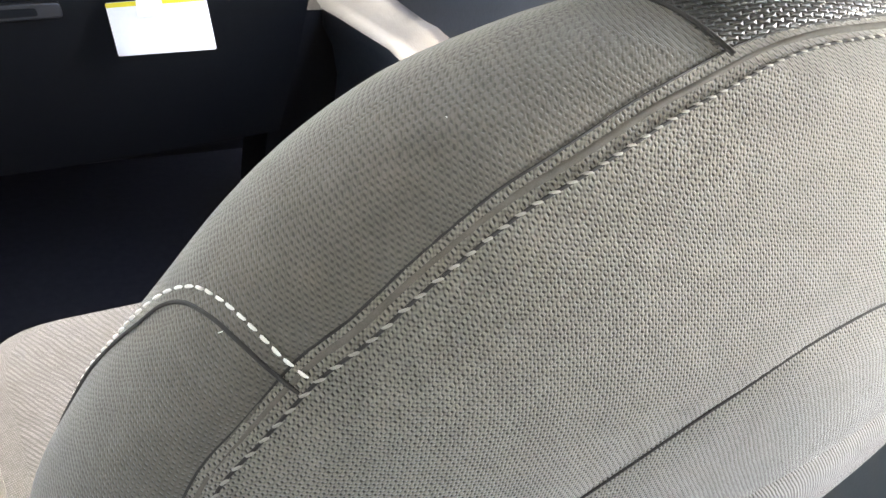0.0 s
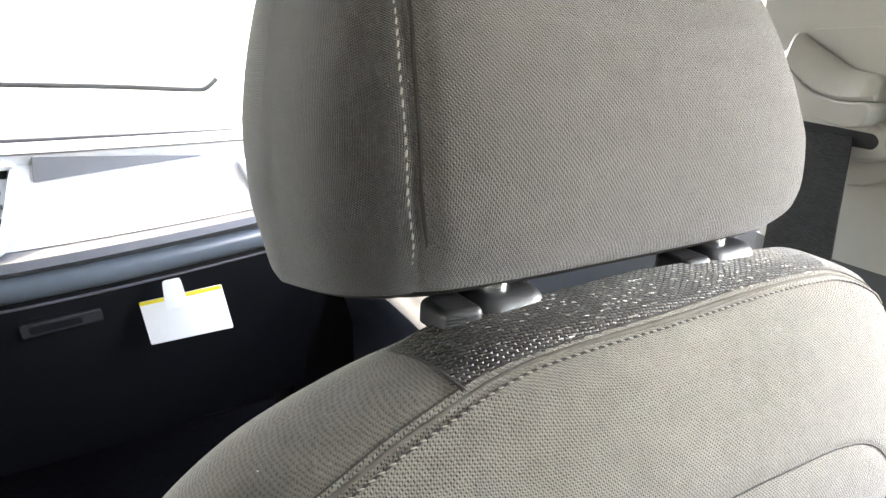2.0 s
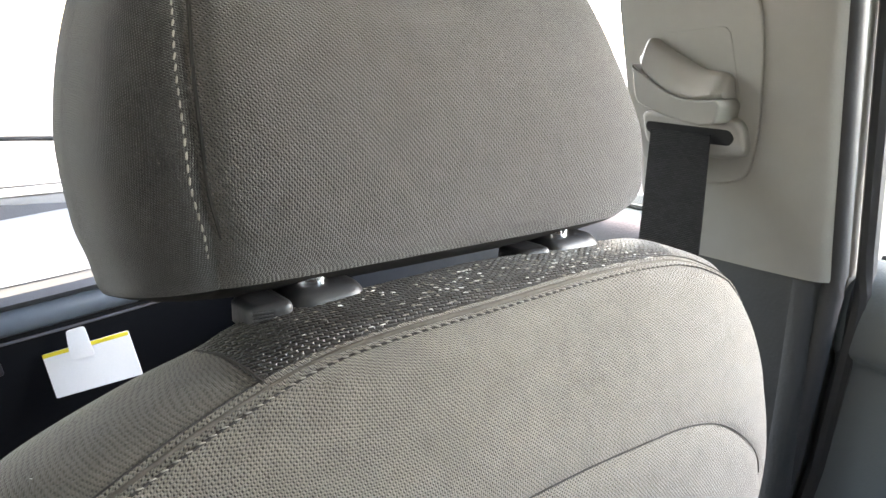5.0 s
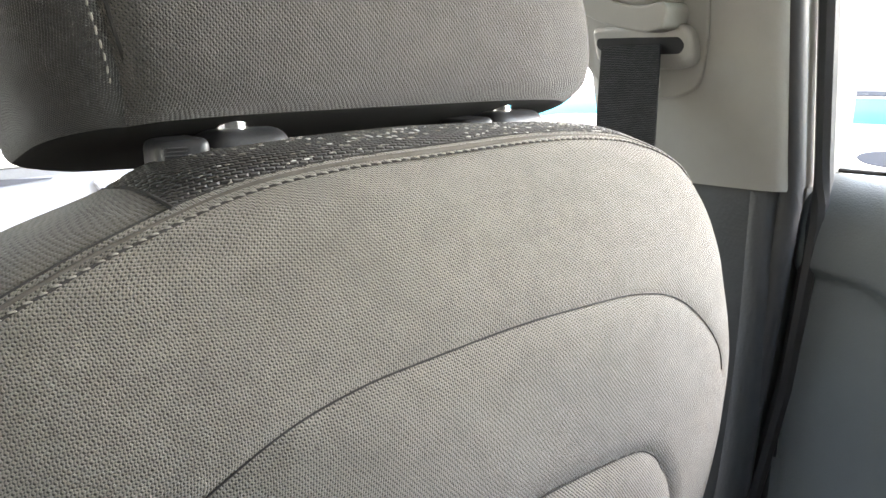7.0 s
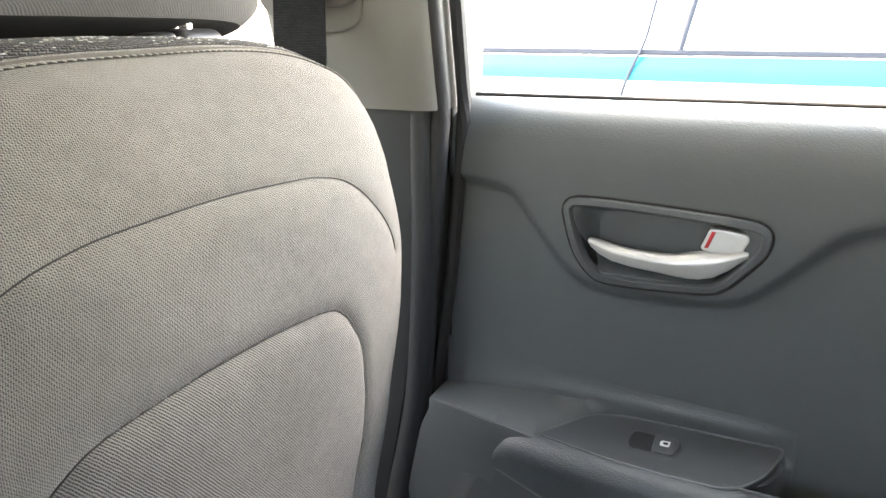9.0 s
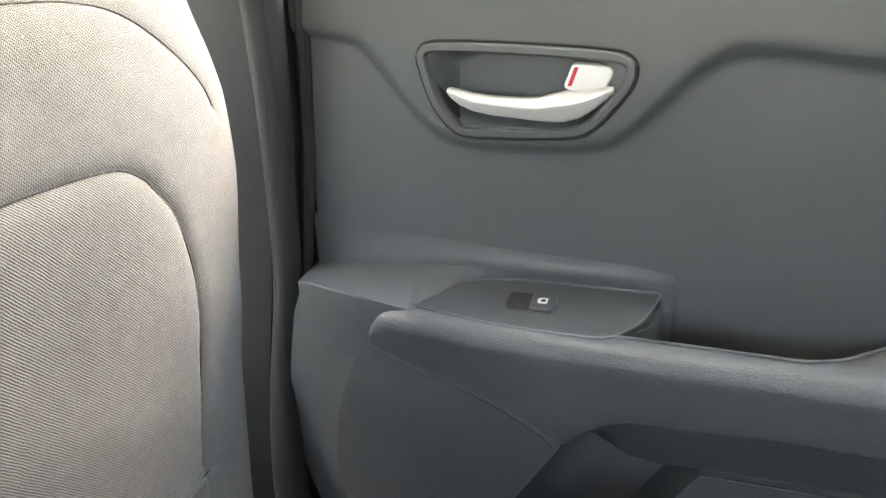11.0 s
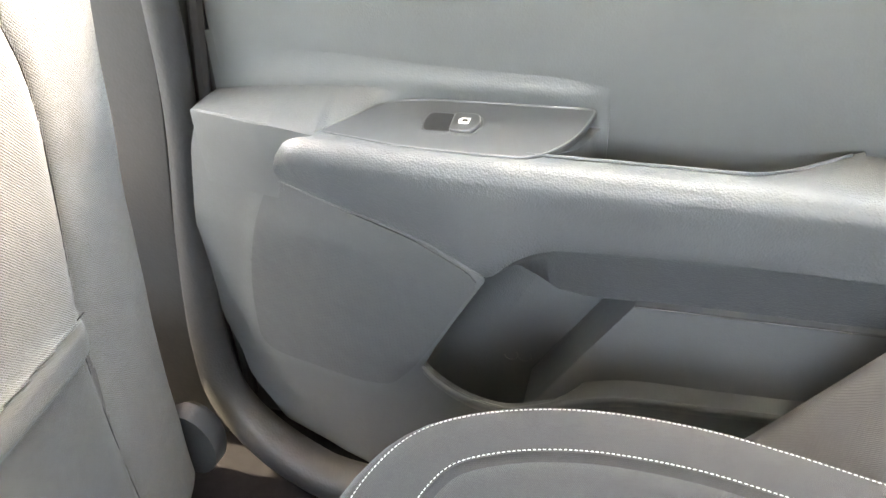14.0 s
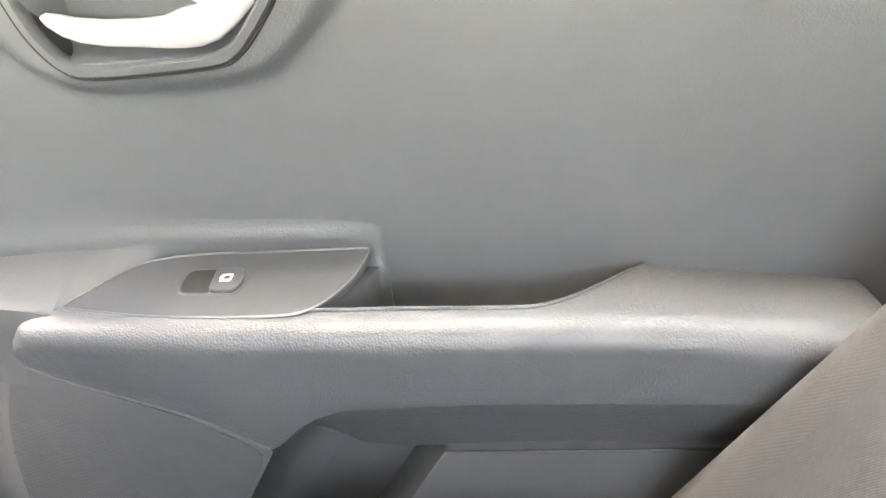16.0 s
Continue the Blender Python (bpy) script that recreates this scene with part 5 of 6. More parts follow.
    for y0 in (-0.122, -0.134):
        part("moulded_mark", tube([(0.6056, y0 + 0.006 * math.cos(a), 0.135 + 0.006 * math.sin(a)) for a in np.linspace(2.6, 6.0, 9)], 0.0005, 6, up=(1, 0, 0)), DOOR, door)
    return door


build_door()


# ---- pillar, seals and belt ----
def pil_x(z):
    return 0.557 - max(0.0, z - 0.62) * 0.36 if z > 0.62 else 0.557 + (0.62 - z) * 0.02


def build_pillar():
    pil = thing("wall_pillar", "warm grey upper pillar trim above dark lower trim", "car pillar", kind="structure", at=(0.57, 0.17, 0.0))
    rows = []
    for z in np.linspace(0.617, 0.97, 24):
        x = pil_x(z)
        sp = (z - 0.617) * -0.08
        rows.append([(x + 0.06, 0.0985 + sp, z), (x + 0.014, 0.099 + sp, z), (x + 0.007, 0.1012 + sp, z), (x + 0.0025, 0.1065 + sp, z), (x, 0.115 + sp, z), (x - 0.002, 0.15 + sp, z), (x - 0.002, 0.20 + sp, z),
                     (x, 0.235 + sp, z), (x + 0.006, 0.248 + sp, z), (x + 0.02, 0.254 + sp, z), (x + 0.06, 0.256 + sp, z)])
    part("upper_trim", loft(rows, wrap=True), PILLAR, pil, "warm grey plastic pillar cover")
    rows = []
    for z in np.linspace(0.0, 0.6165, 20):
        x = pil_x(z) + 0.002
        y0 = float(np.interp(z, [0.0, 0.15, 0.25, 0.36, 0.50, 0.62], [0.158, 0.156, 0.150, 0.128, 0.109, 0.104]))
        rows.append([(x + 0.06, y0, z), (x + 0.01, y0 + 0.001, z), (x + 0.002, y0 + 0.008, z), (x, y0 + 0.021, z), (x, 0.24, z), (x + 0.006, 0.252, z), (x + 0.06, 0.256, z)])
    part("lower_trim", loft(rows, wrap=True), PILLAR_LOW, pil, "dark grey lower pillar cover")
    pts = [(pil_x(z) + 0.016, float(np.interp(z, [0.05, 0.2, 0.36, 0.47, 0.62, 0.95], [0.160, 0.158, 0.132, 0.114, 0.102, 0.078])), z) for z in np.linspace(0.03, 0.95, 60)]
    part("door_seal", tube(pts, 0.0085, 10), RUBBER, pil, "black rubber door seal")
    part("door_seal", tube([(x + 0.022, y - 0.011, z) for x, y, z in pts], 0.0060, 8), RUBBER, pil, "black rubber door seal")
    part("door_jamb", box(0.612, 0.639, 0.085, 0.262, 0.0, 0.597, 0.003), RUBBER, pil, "dark door jamb behind the seal")
    # raised cover round the belt height adjuster

    def face(u, v, h):
        return (pil_x(v) - 0.002 - h, u, v)
    o = rounded([(0.232, 0.816), (0.136, 0.816), (0.130, 0.775), (0.138, 0.715), (0.148, 0.684), (0.168, 0.676), (0.222, 0.676), (0.240, 0.70)], [0.02, 0.022, 0.02, 0.02, 0.02, 0.01, 0.02, 0.01], 6)
    cov = part("adjuster_cover", plate(o, face, 0.0022, 0.0014, 2), PILLAR, pil)
    return pil


build_pillar()
sill = spline([(0.5715, 0.119, 0.616), (0.5738, 0.119, 0.50), (0.5765, 0.1275, 0.36), (0.5770, 0.147, 0.25), (0.566, 0.151, 0.13), (0.555, 0.132, 0.065), (0.540, 0.066, 0.022), (0.536, -0.02, 0.004), (0.536, -0.30, 0.0)], 0.01)
tagged(part("trim", tube(sill, np.interp(np.arange(len(sill)), [0, 34, 49, 61, 110], [0.0128, 0.0128, 0.017, 0.021, 0.025]), 16, up=(1, 0, 0)), PILLAR_LOW), "grey door sill trim curving into the pillar", "trim", kind="structure")


def build_belt():
    belt = thing("seat_belt", "dark grey seat belt webbing through a shoulder anchor", "seat belt", at=(0.51, 0.185, 0.61))

    def face(u, v, h):
        return (pil_x(v) - 0.004 - h, u, v)
    shield = rounded([(0.203, 0.7745), (0.152, 0.7795), (0.149, 0.735), (0.203, 0.735)], 0.007, 5)
    part("adjuster_shield", plate(shield, face, 0.0006, 0.0004, 2), PILLAR, belt, "warm grey adjuster back plate")
    low = rounded([(0.2110, 0.7560), (0.1970, 0.7444), (0.1840, 0.7364), (0.1680, 0.7338), (0.1515, 0.7358), (0.1490, 0.732), (0.1530, 0.7205), (0.165, 0.718), (0.184, 0.721), (0.200, 0.7255), (0.2125, 0.731)],
                  [0.002, 0.006, 0.006, 0.006, 0.002, 0.002, 0.004, 0.004, 0.006, 0.006, 0.004], 4)
    part("anchor_cap", plate(low, face, 0.0245, 0.0014, 4), PILLAR, belt, "warm grey anchor cap")
    top_z = pchip([0.0, 0.06, 0.2, 0.43, 0.7, 0.94, 1.0], [0.7690, 0.7720, 0.7670, 0.7597, 0.7525, 0.7510, 0.7480])
    low_z = pchip([0.0, 0.2, 0.43, 0.7, 1.0], [0.7560, 0.7445, 0.7365, 0.7340, 0.7360])
    rows = []
    for t in np.linspace(0, 1, 25):
        y = 0.2095 - t * 0.0580
        end = 1 - 0.25 * max(0.0, abs(t - 0.5) * 2 - 0.85) / 0.15
        hi, lo = float(top_z(t)), float(low_z(t))
        sec = [(hi, -0.004), (hi + 0.0003, 0.006), (hi - 0.0010, 0.0095), (hi - 0.0035, 0.0125), (hi - 0.008, 0.0165), (lo + (hi - lo) * 0.35, 0.0205), (lo + 0.003, 0.0225), (lo + 0.0008, 0.0218), (lo, 0.0200), (lo, -0.004)]
        rows.append([(pil_x(z) - 0.004 - h * (end if h > 0 else 1), y, z) for z, h in sec])
    part("adjuster_button", loft(rows, wrap=True), PILLAR, belt, "warm grey height adjuster button")
    o = rounded([(0.2215, 0.7235), (0.1450, 0.7235), (0.1445, 0.7000), (0.158, 0.6955), (0.208, 0.6955), (0.2215, 0.7000)], [0.006, 0.011, 0.010, 0.006, 0.006, 0.010], 6)
    loop = part("loop", plate(o, face, 0.0085, 0.0035, 4), PILLAR, belt, "warm grey plastic belt loop")
    o = rounded([(0.2170, 0.7165), (0.1530, 0.7155), (0.1500, 0.7105), (0.1540, 0.7050), (0.2120, 0.7050), (0.2190, 0.7110)], 0.003, 4)
    part("slot", plate(o, lambda u, v, h: face(u, v, 0.0083 + h), 0.0005, 0.0002, 1), BLACK, loop, "dark slot of the belt loop")
    rows = []
    for t in np.linspace(0, 1, 26):
        z = 0.7115 - t * 0.20
        x = 0.5085 - 0.075 * t
        yc = 0.1885 - 0.050 * t
        wv = 0.0232
        rows.append([(x - 0.0006, yc - wv, z), (x - 0.0006, yc + wv, z), (x + 0.0006, yc + wv, z), (x + 0.0006, yc - wv, z)])
    part("webbing", loft(rows, wrap=True), WEBBING, belt, "dark grey woven webbing")


build_belt()


# ---- rear bench ----
def build_rear_seat():
    rs = thing("rear_seat", "dark grey fabric rear bench seat with white double stitching", "car seat", at=(0.0, -0.25, 0.0))
    edge = [(0.20, -0.078), (0.30, -0.082), (0.345, -0.086), (0.373, -0.092), (0.398, -0.104), (0.416, -0.124), (0.432, -0.160), (0.441, -0.205), (0.441, -0.26), (0.433, -0.31), (0.420, -0.37), (0.41, -0.45), (0.41, -0.60)]
    left = [(-0.20 - x, y) for x, y in edge[::-1]]
    out = spline(left + edge, 0.012)
    out = np.vstack([out])
    rows = []
    for off, z in ((-0.012, 0.0), (-0.024, 0.10), (-0.026, 0.17), (-0.022, 0.215), (-0.012, 0.238), (-0.003, 0.2480), (0.0, 0.2492), (0.003, 0.2505), (0.014, 0.2535), (0.028, 0.2545), (0.0345, 0.2535), (0.0365, 0.2510), (0.0385, 0.2500), (0.042, 0.2515), (0.048, 0.2532), (0.054, 0.2540)):
        rows.append([(x, y, z) for x, y in offset_ring(out, off)])
    cu = part("cushion", loft(rows, wrap=True), REAR_SEAT, rs)
    e = spline(edge, 0.001)
    p = np.c_[e, np.full(len(e), 0.2500)]
    nn = flat_normals(p, (0.3, 0.0, 0.95))
    part("stitching", stitches(p, nn, 0.0019, 0.0009, 0.00062), THREAD, cu, "white thread stitches")
    ins = offset_ring(out, 0.0335)
    ins = ins[(ins[:, 0] > 0.1) & (ins[:, 1] > -0.55)]
    ins = spline(ins[np.argsort(-ins[:, 1] + 0.0 * ins[:, 0])] if False else ins, 0.001)
    p = np.c_[ins, np.full(len(ins), 0.2540)]
    part("stitching", stitches(p, flat_normals(p, (0.2, 0, 0.98)), 0.0019, 0.0009, 0.00062), THREAD, cu, "white thread stitches")
    ins2 = offset_ring(out, 0.0385)
    ins2 = ins2[(ins2[:, 0] > 0.1) & (ins2[:, 1] > -0.55)]
    part("seam", tube(np.c_[ins2, np.full(len(ins2), 0.2490)], 0.0008, 6), SEAM, cu)

    rows = []
    for t in np.linspace(0, 1, 24):
        z = 0.12 + t * 0.60
        y = -0.255 - (z - 0.12) * 0.70 if z < 0.40 else -0.451 - (z - 0.40) * 0.42
        sec = [(-0.72, y - 0.18, z), (-0.72, y - 0.03, z), (-0.66, y + 0.0, z), (-0.56, y - 0.02, z), (0.30, y - 0.035, z), (0.39, y - 0.028, z), (0.44, y - 0.012, z), (0.475, y - 0.001, z), (0.498, y - 0.001, z), (0.515, y - 0.010, z), (0.526, y - 0.03, z), (0.53, y - 0.06, z), (0.53, y - 0.18, z)]
        rows.append(sec)
    part("backrest", loft(rows, wrap=True), REAR_SEAT, rs, "rounded dark grey backrest bolster")


build_rear_seat()


# ---- dashboard and front of the cabin ----
def build_dash():
    d = thing("dashboard", "dark dashboard with pale sunlit upper pad and round-edged vents", "dashboard", at=(-0.1, 0.9, 0.3))

    def across(prof, name, mat, label="", x0=-0.80, x1=0.452, closed=True):
        rows = []
        for x in np.linspace(x0, x1, 28):
            # the fascia bows towards the cabin's middle
            bow = 0.05 * ((x - 0.05) / 0.6) ** 2 if x > 0.05 else 0.0
            rise = 0.030 * max(0.0, (x - 0.05) / 0.4) ** 1.2
            rows.append([(x, y + bow, z + rise * r) for y, z, r in prof])
        return part(name, loft(rows, wrap=closed), mat, d, label)
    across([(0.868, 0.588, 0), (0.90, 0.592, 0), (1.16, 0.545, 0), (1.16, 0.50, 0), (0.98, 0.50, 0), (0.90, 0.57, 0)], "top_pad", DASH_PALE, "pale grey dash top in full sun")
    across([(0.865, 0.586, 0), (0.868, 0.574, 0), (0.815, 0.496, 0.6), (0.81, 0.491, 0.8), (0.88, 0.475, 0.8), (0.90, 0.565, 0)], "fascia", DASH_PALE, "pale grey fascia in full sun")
    across([(0.812, 0.4905, 0.8), (0.796, 0.483, 0.9), (0.792, 0.473, 1), (0.802, 0.4645, 1), (0.87, 0.46, 1), (0.87, 0.485, 0.8)], "roll_pad", DASH, "dark rounded pad under the fascia")
    across([(0.808, 0.4640, 1), (0.801, 0.4615, 1), (0.797, 0.456, 1), (0.7955, 0.449, 1), (0.797, 0.441, 1), (0.801, 0.4355, 1), (0.808, 0.432, 1), (0.87, 0.432, 1), (0.87, 0.46, 1)], "trim_band", TRIM_BLUE, "blue-grey trim band")
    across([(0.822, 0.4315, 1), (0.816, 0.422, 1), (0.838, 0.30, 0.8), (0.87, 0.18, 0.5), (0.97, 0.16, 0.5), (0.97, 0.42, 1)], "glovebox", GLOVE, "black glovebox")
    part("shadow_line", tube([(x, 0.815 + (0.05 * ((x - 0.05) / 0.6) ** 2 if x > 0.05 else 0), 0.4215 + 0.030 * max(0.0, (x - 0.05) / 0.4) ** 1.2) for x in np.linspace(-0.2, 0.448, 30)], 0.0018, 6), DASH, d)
    # added box that hides a lit slot between dash end and door
    part("gap_filler", box(0.450, 0.575, 0.93, 1.02, 0.01, 0.36, 0.01), GLOVE, d, "black box added to close the bright gap beside the glovebox")
    # the fascia's wedge of shadow, laid on as a thin dark plate
    o = rounded([(0.111, 0.5835), (0.304, 0.5715), (0.109, 0.5570)], 0.001, 2)
    part("wedge_shadow", plate(o, lambda u, v, h: (u, (0.8665 if v > 0.574 else 0.8665 - (0.574 - v) * 0.68) + (0.05 * ((u - 0.05) / 0.6) ** 2 if u > 0.05 else 0.0) - h, v), 0.0015, 0.0004, 1), DASH, d, "dark wedge plate standing for a shadow on the fascia")
    # shadow of the gap behind the dash top, made as a dark cord
    part("gap_shadow_strip", tube([(x, 1.10 + (0.05 * ((x - 0.05) / 0.6) ** 2 if x > 0.05 else 0.0), 0.5585 - 0.02 * max(0.0, x) ** 2) for x in np.linspace(-0.4, 0.44, 16)], 0.0042, 8), RUBBER, d, "black strip drawing the shadowed gap along the windscreen")
    o = rounded([(0.072, 0.402), (0.160, 0.408), (0.163, 0.392), (0.075, 0.384)], 0.004, 3)
    part("latch", plate(o, lambda u, v, h: (u, 0.820 - h, v), 0.006, 0.002, 3), BLACK, d, "glovebox latch")
    o = rounded([(0.082, 0.398), (0.138, 0.402), (0.140, 0.394), (0.084, 0.389)], 0.003, 3)
    part("latch_hollow", plate(o, lambda u, v, h: (u, 0.8145 - h, v), 0.0012, 0.0004, 2), GLOVE, d)
    for o in ([(-0.035, 0.580), (0.098, 0.580), (0.070, 0.489), (-0.012, 0.489)], [(0.345, 0.566), (0.440, 0.566), (0.436, 0.496), (0.374, 0.497)], [(-0.20, 0.580), (-0.07, 0.580), (-0.09, 0.489), (-0.17, 0.489)]):
        cx, cz = sum(p[0] for p in o) / 4, sum(p[1] for p in o) / 4
        w, h = (o[1][0] - o[0][0]) / 2, (o[0][1] - o[2][1]) / 2
        yv = 0.842 + (0.05 * ((cx - 0.05) / 0.6) ** 2 - 0.017 if cx > 0.05 else 0)
        o = rounded(o, 0.012, 5)
        place = lambda u, v, hh, yv=yv, cz=cz: (u, yv - hh - 0.65 * (cz - v), v)
        ring = [[place(u, v, -0.03) for u, v in o], [place(u, v, 0.010) for u, v in o], [place(u, v, 0.013) for u, v in offset_ring(o, 0.003)], [place(u, v, 0.009) for u, v in offset_ring(o, 0.008)], [place(u, v, -0.01) for u, v in offset_ring(o, 0.009)]]
        vent = part("vent", loft(ring, wrap=True), SILVER, d, "air vent with silver rim")
        part("vent_back", plate(offset_ring(o, 0.007), lambda u, v, hh, place=place: place(u, v, hh - 0.004), 0.004, 0.001, 1), GLOVE, vent)
        for k in range(5):
            z = cz - h * 0.62 + k * h * 0.30
            part("slat", plate(rounded([(cx - w * 0.68, z), (cx + w * 0.68, z), (cx + w * 0.68, z + 0.004), (cx - w * 0.68, z + 0.004)], 0.001, 2), place, 0.006, 0.001, 2), BLACK, vent)
    return d


build_dash()


def build_card():
    card = thing("paper_tag", "white paper tag with a yellow band hanging from the glovebox", "paper tag", at=(0.25, 0.77, 0.37))
    M = Matrix.Translation((0.2480, 0.771, 0.4000)) @ Euler((radians(-14), radians(-17), radians(-36))).to_matrix().to_4x4()

    def pl(u, v, h):
        return tuple(M @ Vector((u, -h, v)))
    part("sheet", plate(rounded([(-0.0535, -0.0275), (0.0535, -0.0275), (0.0510, 0.0265), (-0.0560, 0.0265)], 0.002, 2), pl, 0.0008, 0.0003, 1), PAPER, card)
    part("yellow_band", plate(rounded([(-0.0555, 0.0215), (0.0507, 0.0215), (0.0506, 0.0262), (-0.0557, 0.0262)], 0.001, 2), lambda u, v, h: pl(u, v, h + 0.0008), 0.0004, 0.0001, 1), YELLOW, card, "yellow printed band")
    part("tab", plate(rounded([(-0.024, 0.010), (0.006, 0.010), (0.003, 0.046), (-0.020, 0.046)], 0.004, 3), lambda u, v, h: pl(u, v, h + 0.0013), 0.0006, 0.0002, 1), PAPER, card, "white hanging tab")


build_card()


def build_front_door():
    fd = thing("door_2", "blue-grey front passenger door panel with armrest", "car door", kind="structure", at=(0.58, 0.6, 0.02))
    ys = np.arange(0.262, 1.16, 0.02)
    rows = []
    for z, x in ((0.02, 0.565), (0.15, 0.555), (0.26, 0.55), (0.285, 0.535), (0.315, 0.515), (0.338, 0.512), (0.346, 0.520), (0.350, 0.535), (0.354, 0.560), (0.365, 0.580), (0.40, 0.588), (0.50, 0.588), (0.58, 0.590), (0.605, 0.595), (0.620, 0.610), (0.624, 0.630)):
        rows.append([(x + 0.03 * max(0, (y - 0.75) / 0.4) ** 2 * (1 if z < 0.36 else 0.4), y, z + (float(np.interp(y, [0.3, 0.55, 0.74, 0.87, 0.96, 1.05, 1.15], [0.0, 0.020, 0.042, 0.030, 0.018, -0.008, -0.03])) if 0.27 < z < 0.37 else 0)) for y in ys])
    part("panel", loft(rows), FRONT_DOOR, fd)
    part("outer_skin", box(0.640, 0.660, 0.262, 1.16, 0.0, 0.62, 0.002), BODY, fd)
    part("window_switch", plate(rounded([(0.50, 0.523), (0.60, 0.523), (0.60, 0.55), (0.50, 0.55)], 0.006, 3), lambda u, v, h: (v, u, 0.3495 + h), 0.004, 0.0015, 2), BLACK, fd)
    pane = part("pane", box(0.615, 0.619, 0.262, 1.10, 0.62, 0.64, 0), GLASS, fd)
    pane.visible_shadow = False
    part("window_seal", tube([(0.628, 0.262, 0.625), (0.628, 1.16, 0.62)], 0.003, 8), RUBBER, fd)
    return fd


build_front_door()


# ---- shell of the car ----
tagged(part("floor", box(-0.84, 0.64, -0.85, 1.25, -0.05, 0.0, 0), CARPET), "black carpeted car floor", "floor", kind="structure")
tagged(part("firewall", box(-0.84, 0.64, 1.18, 1.24, 0.0, 0.53, 0), BLACK), "black bulkhead below the windscreen", "wall", kind="structure")
tagged(part("ceiling", box(-0.70, 0.50, -0.80, 0.62, 0.965, 1.0, 0.004), HEADLINER), "pale cloth headliner", "ceiling", kind="structure")
tagged(part("wall_rear", box(-0.84, 0.64, -0.92, -0.84, -0.05, 0.64, 0.01), PILLAR_LOW), "dark trim below the rear window", "wall", kind="structure")
tagged(part("parcel_shelf", box(-0.80, 0.60, -0.84, -0.66, 0.60, 0.635, 0.004), PILLAR_LOW), "dark parcel shelf", "shelf", kind="structure")
tagged(part("wall_left", box(-0.87, -0.80, -0.85, 1.2, -0.05, 0.615, 0.01), DOOR), "grey far-side door panels", "wall", kind="structure")


def post(name, a, b, r, label):
    a, b = np.asarray(a, float), np.asarray(b, float)
    rows = []
    for t in np.linspace(0, 1, 8):
        c = a + (b - a) * t
        o = rounded([(-r, -r), (r, -r), (r, r), (-r, r)], r * 0.5, 4)
        rows.append([(c[0] + u, c[1] + v, c[2]) for u, v in o])
    tagged(part(name, loft(rows, wrap=True), PILLAR), label, "car pillar", kind="structure")


post("wall_pillar_front", (0.60, 1.10, 0.58), (0.49, 0.62, 0.98), 0.035, "warm grey windscreen pillar")
post("wall_pillar_front", (-0.82, 1.10, 0.58), (-0.69, 0.62, 0.98), 0.035, "warm grey windscreen pillar")
post("wall_pillar_centre", (-0.80, 0.18, 0.60), (-0.68, 0.20, 0.98), 0.05, "warm grey centre pillar")
post("wall_pillar_rear", (0.57, -0.70, 0.60), (0.48, -0.62, 0.98), 0.07, "warm grey rear pillar")
post("wall_pillar_rear", (-0.77, -0.70, 0.60), (-0.68, -0.62, 0.98), 0.07, "warm grey rear pillar")
tagged(part("roof_rail", box(0.475, 0.580, -0.70, 0.64, 0.936, 0.975, 0.012), PILLAR), "warm grey roof rail trim", "trim", kind="structure")
tagged(part("roof_rail", box(-0.735, -0.675, -0.70, 0.64, 0.925, 0.975, 0.012), PILLAR), "warm grey roof rail trim", "trim", kind="structure")
tagged(part("roof", box(-0.74, 0.54, -0.82, 0.66, 1.004, 1.02, 0.006), BODY), "grey painted car roof", "roof", kind="structure")
ws = tagged(part("window_windscreen", ([(-0.80, 1.17, 0.555), (0.58, 1.17, 0.555), (0.48, 0.64, 0.985), (-0.68, 0.64, 0.985),
                                       (-0.80, 1.174, 0.559), (0.58, 1.174, 0.559), (0.48, 0.644, 0.989), (-0.68, 0.644, 0.989)],
                                      [(0, 1, 2, 3), (7, 6, 5, 4), (0, 4, 5, 1), (1, 5, 6, 2), (2, 6, 7, 3), (3, 7, 4, 0)]), WINDSCREEN), "raked windscreen darkened to dim the cabin light", "window", kind="structure")
tagged(part("cowl", box(-0.82, 0.62, 1.155, 1.30, 0.520, 0.548, 0.006), RUBBER), "black cowl below the windscreen", "trim", kind="structure")
rows = []
for x in np.linspace(-0.86, 0.66, 16):
    c = 0.03 * (1 - ((x + 0.1) / 0.76) ** 2)
    rows.append([(x, 1.26, 0.50 + c), (x, 1.6, 0.49 + c), (x, 2.0, 0.42 + c), (x, 2.12, 0.34), (x, 2.14, 0.0), (x, 1.26, 0.0)])
tagged(part("bonnet", loft(rows, wrap=True), BODY), "pale grey car bonnet in bright sun", "bonnet", kind="structure")


def quad(name, a, b, c, d, label, glass):
    n = np.cross(np.subtract(b, a), np.subtract(c, a))
    n = n / np.linalg.norm(n) * 0.004
    v = [a, b, c, d] + [tuple(np.add(p, n)) for p in (a, b, c, d)]
    tagged(part(name, (v, [(0, 1, 2, 3), (7, 6, 5, 4), (0, 4, 5, 1), (1, 5, 6, 2), (2, 6, 7, 3), (3, 7, 4, 0)]), glass), label, "window", kind="structure")


# these three stay out of view and serve to shape the fill light
quad("window_left_rear", (-0.825, -0.72, 0.61), (-0.825, 0.16, 0.61), (-0.71, 0.16, 0.97), (-0.71, -0.62, 0.97), "unseen far-side rear window, tint set for the fill light", DIM_SIDE)
quad("window_left_front", (-0.825, 0.16, 0.61), (-0.825, 1.05, 0.61), (-0.71, 0.62, 0.97), (-0.71, 0.16, 0.97), "unseen far-side front window darkened to cut light", DIM_FRONT)
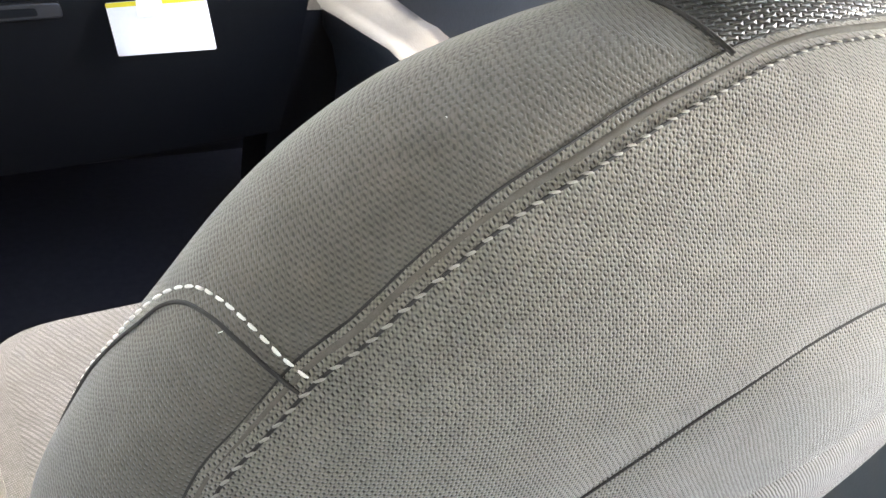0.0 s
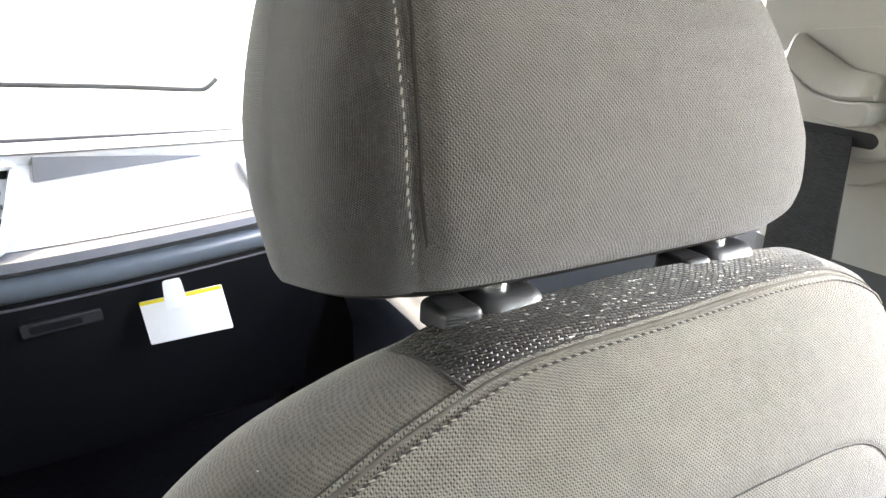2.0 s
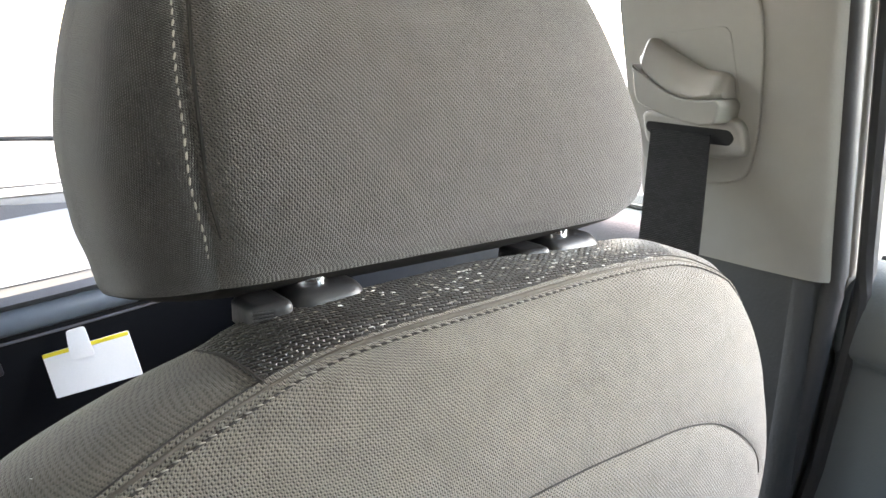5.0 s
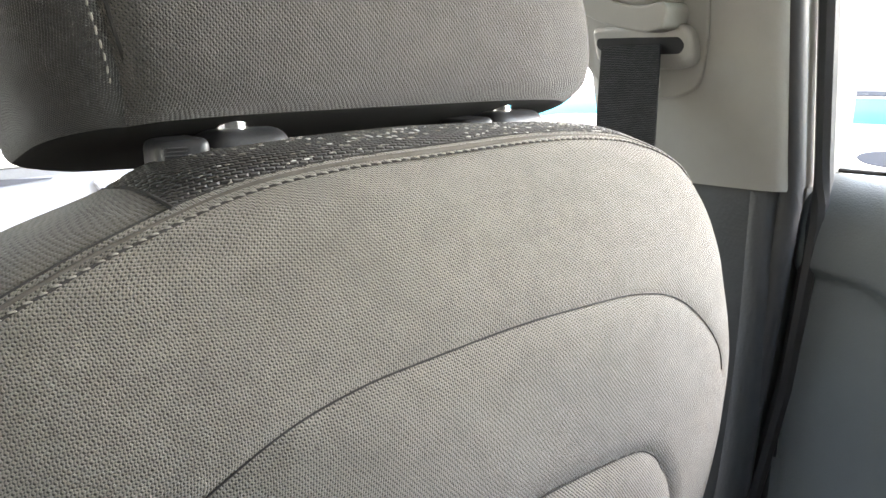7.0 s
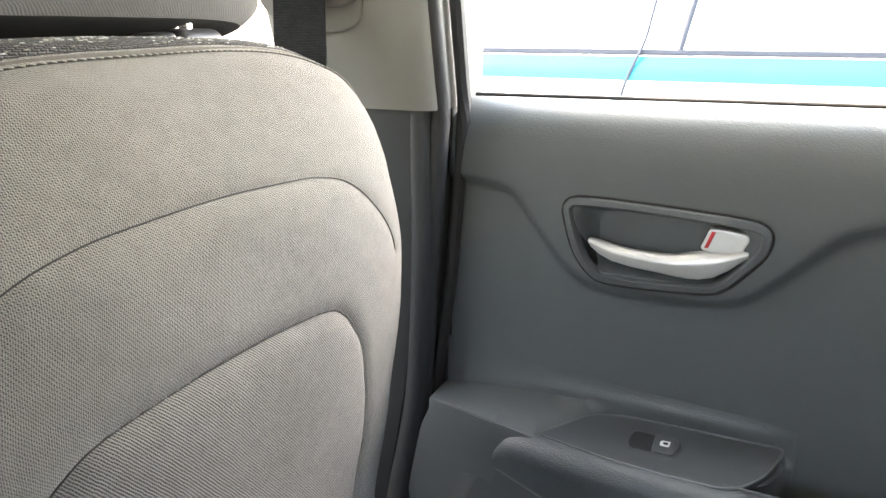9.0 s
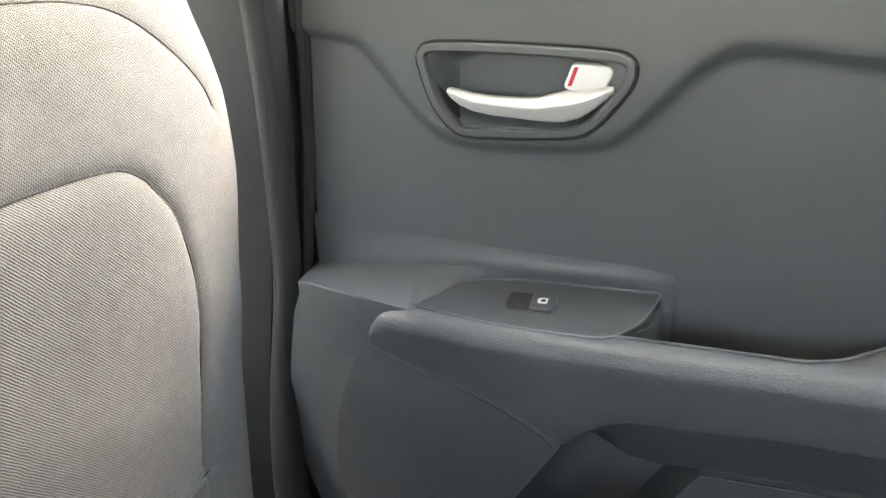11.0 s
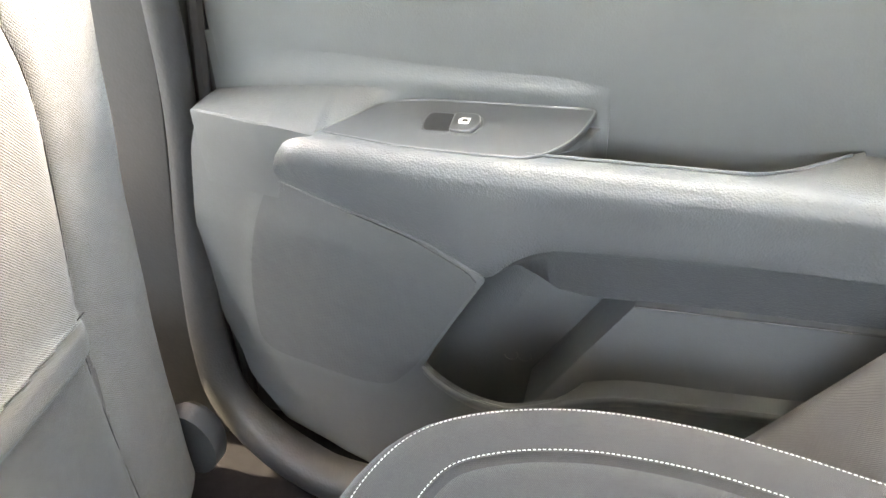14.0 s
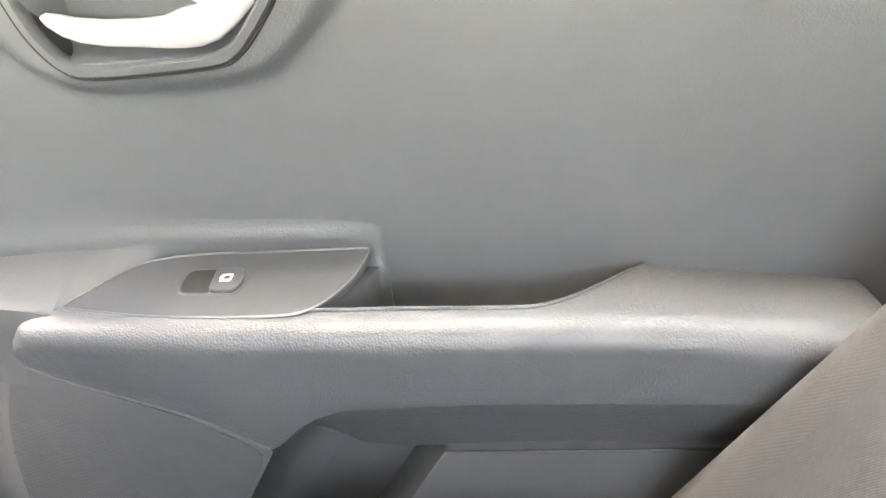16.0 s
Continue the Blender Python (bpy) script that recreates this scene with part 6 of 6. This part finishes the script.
quad("window_rear", (-0.76, -0.88, 0.63), (0.56, -0.88, 0.63), (0.48, -0.79, 0.975), (-0.68, -0.79, 0.975), "unseen rear window darkened to cut light", DIM_REAR)


def build_wiper():
    w = thing("windscreen_wiper", "black windscreen wiper resting across the glass", "wiper", at=(0.1, 1.22, 0.57))
    part("blade", tube(spline([(-0.35, 1.205, 0.628), (0.0, 1.215, 0.6245), (0.25, 1.222, 0.6165), (0.395, 1.226, 0.6085), (0.418, 1.222, 0.612), (0.434, 1.215, 0.628)], 0.01), 0.0045, 8), RUBBER, w)
    part("arm", tube(spline([(-0.30, 1.23, 0.55), (-0.2, 1.225, 0.60), (0.05, 1.232, 0.631)], 0.02), 0.005, 8), RUBBER, w)
    part("mount", box(-0.315, -0.285, 1.215, 1.245, 0.535, 0.56, 0.004), RUBBER, w)


build_wiper()


# ---- outside ----
GZ = -0.30
n = 40
rows = [[(x, y, GZ) for x in np.linspace(-400, 400, n)] for y in np.linspace(-400, 400, n)]
tagged(part("ground", loft(rows), CONCRETE), "pale sunlit concrete yard", "ground", kind="structure")


def build_parked_car():
    c = thing("parked_car", "bright turquoise car parked alongside in the sun", "car", at=(3.0, 0.4, GZ))
    ys = np.linspace(-2.0, 2.3, 40)
    rows = []
    for y in ys:
        e = 1 - min(1, abs((y - 0.15) / 2.15)) ** 6
        sec = [(2.34, -0.12), (2.26, 0.05), (2.23, 0.30), (2.205, 0.46), (2.20, 0.52), (2.215, 0.57), (2.25, 0.600), (2.30, 0.612), (3.7, 0.612), (3.8, 0.5), (3.8, -0.12)]
        rows.append([(3.0 + (x - 3.0) * (0.75 + 0.25 * e), y, -0.12 + (z + 0.12) * (0.8 + 0.2 * e)) for x, z in sec])
    part("body", loft(rows, wrap=True), PALE_PAINT, c, "lower body with sun glare put into its pale colour")
    rows = []
    for y in np.linspace(-1.75, 1.9, 30):
        e = 1 - min(1, abs((y - 0.15) / 2.15)) ** 6
        rows.append([(3.0 + (x - 3.0) * (0.75 + 0.25 * e) - 0.004, y, -0.12 + (z + 0.12) * (0.8 + 0.2 * e)) for x, z in ((2.222, 0.535), (2.197, 0.54), (2.204, 0.56), (2.216, 0.578), (2.240, 0.602), (2.27, 0.60))])
    part("shoulder_band", loft(rows, wrap=True), PAINT, c, "turquoise band below the windows")
    rows = []
    for y, top in ((-1.75, 0.62), (-1.2, 0.98), (-0.9, 1.08), (0.0, 1.12), (0.7, 1.05), (1.45, 0.62)):
        rows.append([(2.27, y, 0.612), (2.30 + (top - 0.62) * 0.28, y, top), (3.7 - (top - 0.62) * 0.28, y, top), (3.73, y, 0.612)])
    part("cabin_glass", loft(rows, wrap=True), CAR_GLASS, c, "windows with white glare put into their colour")
    part("belt_line", box(2.238, 2.262, -1.8, 1.5, 0.606, 0.622, 0.003), CAR_DARK, c, "dark seal under the windows")
    part("door_gap", tube(spline([(2.205, 0.340, 0.44), (2.192, 0.325, 0.50), (2.192, 0.312, 0.545), (2.212, 0.298, 0.59), (2.252, 0.280, 0.65), (2.282, 0.265, 0.75), (2.30, 0.25, 0.82)], 0.02), 0.0045, 6), CAR_DARK, c, "dark gap between the doors")
    part("window_divider", tube(spline([(2.258, 0.182, 0.622), (2.272, 0.172, 0.68), (2.297, 0.155, 0.77), (2.32, 0.14, 0.85)], 0.03), 0.008, 6), CAR_DARK, c, "dark window divider")
    hol = [(0.588 + 0.080 * math.cos(a), 0.450 + 0.021 * math.sin(a)) for a in np.linspace(0, 2 * math.pi, 28, endpoint=False)]
    part("handle_hollow", plate(hol, lambda u, v, h: (2.203 - h, u, v), 0.006, 0.002, 2), CAR_DARK, c, "dark blue oval hollow of the door handle")
    for u0, v0, w0, h0 in ((0.455, 0.414, 0.036, 0.009), (0.300, 0.462, 0.018, 0.010), (0.345, 0.478, 0.010, 0.014)):
        o = rounded([(u0 - w0, v0 - h0), (u0 + w0, v0 - h0), (u0 + w0, v0 + h0), (u0 - w0, v0 + h0)], h0 * 0.6, 4)
        part("trim_piece", plate(o, lambda u, v, h: (2.203 - h, u, v), 0.006, 0.002, 2), PAINT, c)
    for y in (-1.2, 1.5):
        rows = []
        for k, (x, r) in enumerate(((2.22, 0.24), (2.21, 0.29), (2.22, 0.31), (2.40, 0.31), (2.42, 0.28))):
            rows.append([(x, y + r * math.cos(a), GZ + 0.312 + r * math.sin(a)) for a in np.linspace(0, 2 * math.pi, 28, endpoint=False)])
        w = part("wheel", loft(rows, wrap=True), RUBBER, c, "black tyre")
        rows = [[(x, y + r * math.cos(a), GZ + 0.312 + r * math.sin(a)) for a in np.linspace(0, 2 * math.pi, 28, endpoint=False)] for x, r in ((2.215, 0.20), (2.205, 0.19), (2.23, 0.10), (2.225, 0.05))]
        part("rim", loft(rows, wrap=True), SILVER, w, "silver wheel rim")
    return c


build_parked_car()
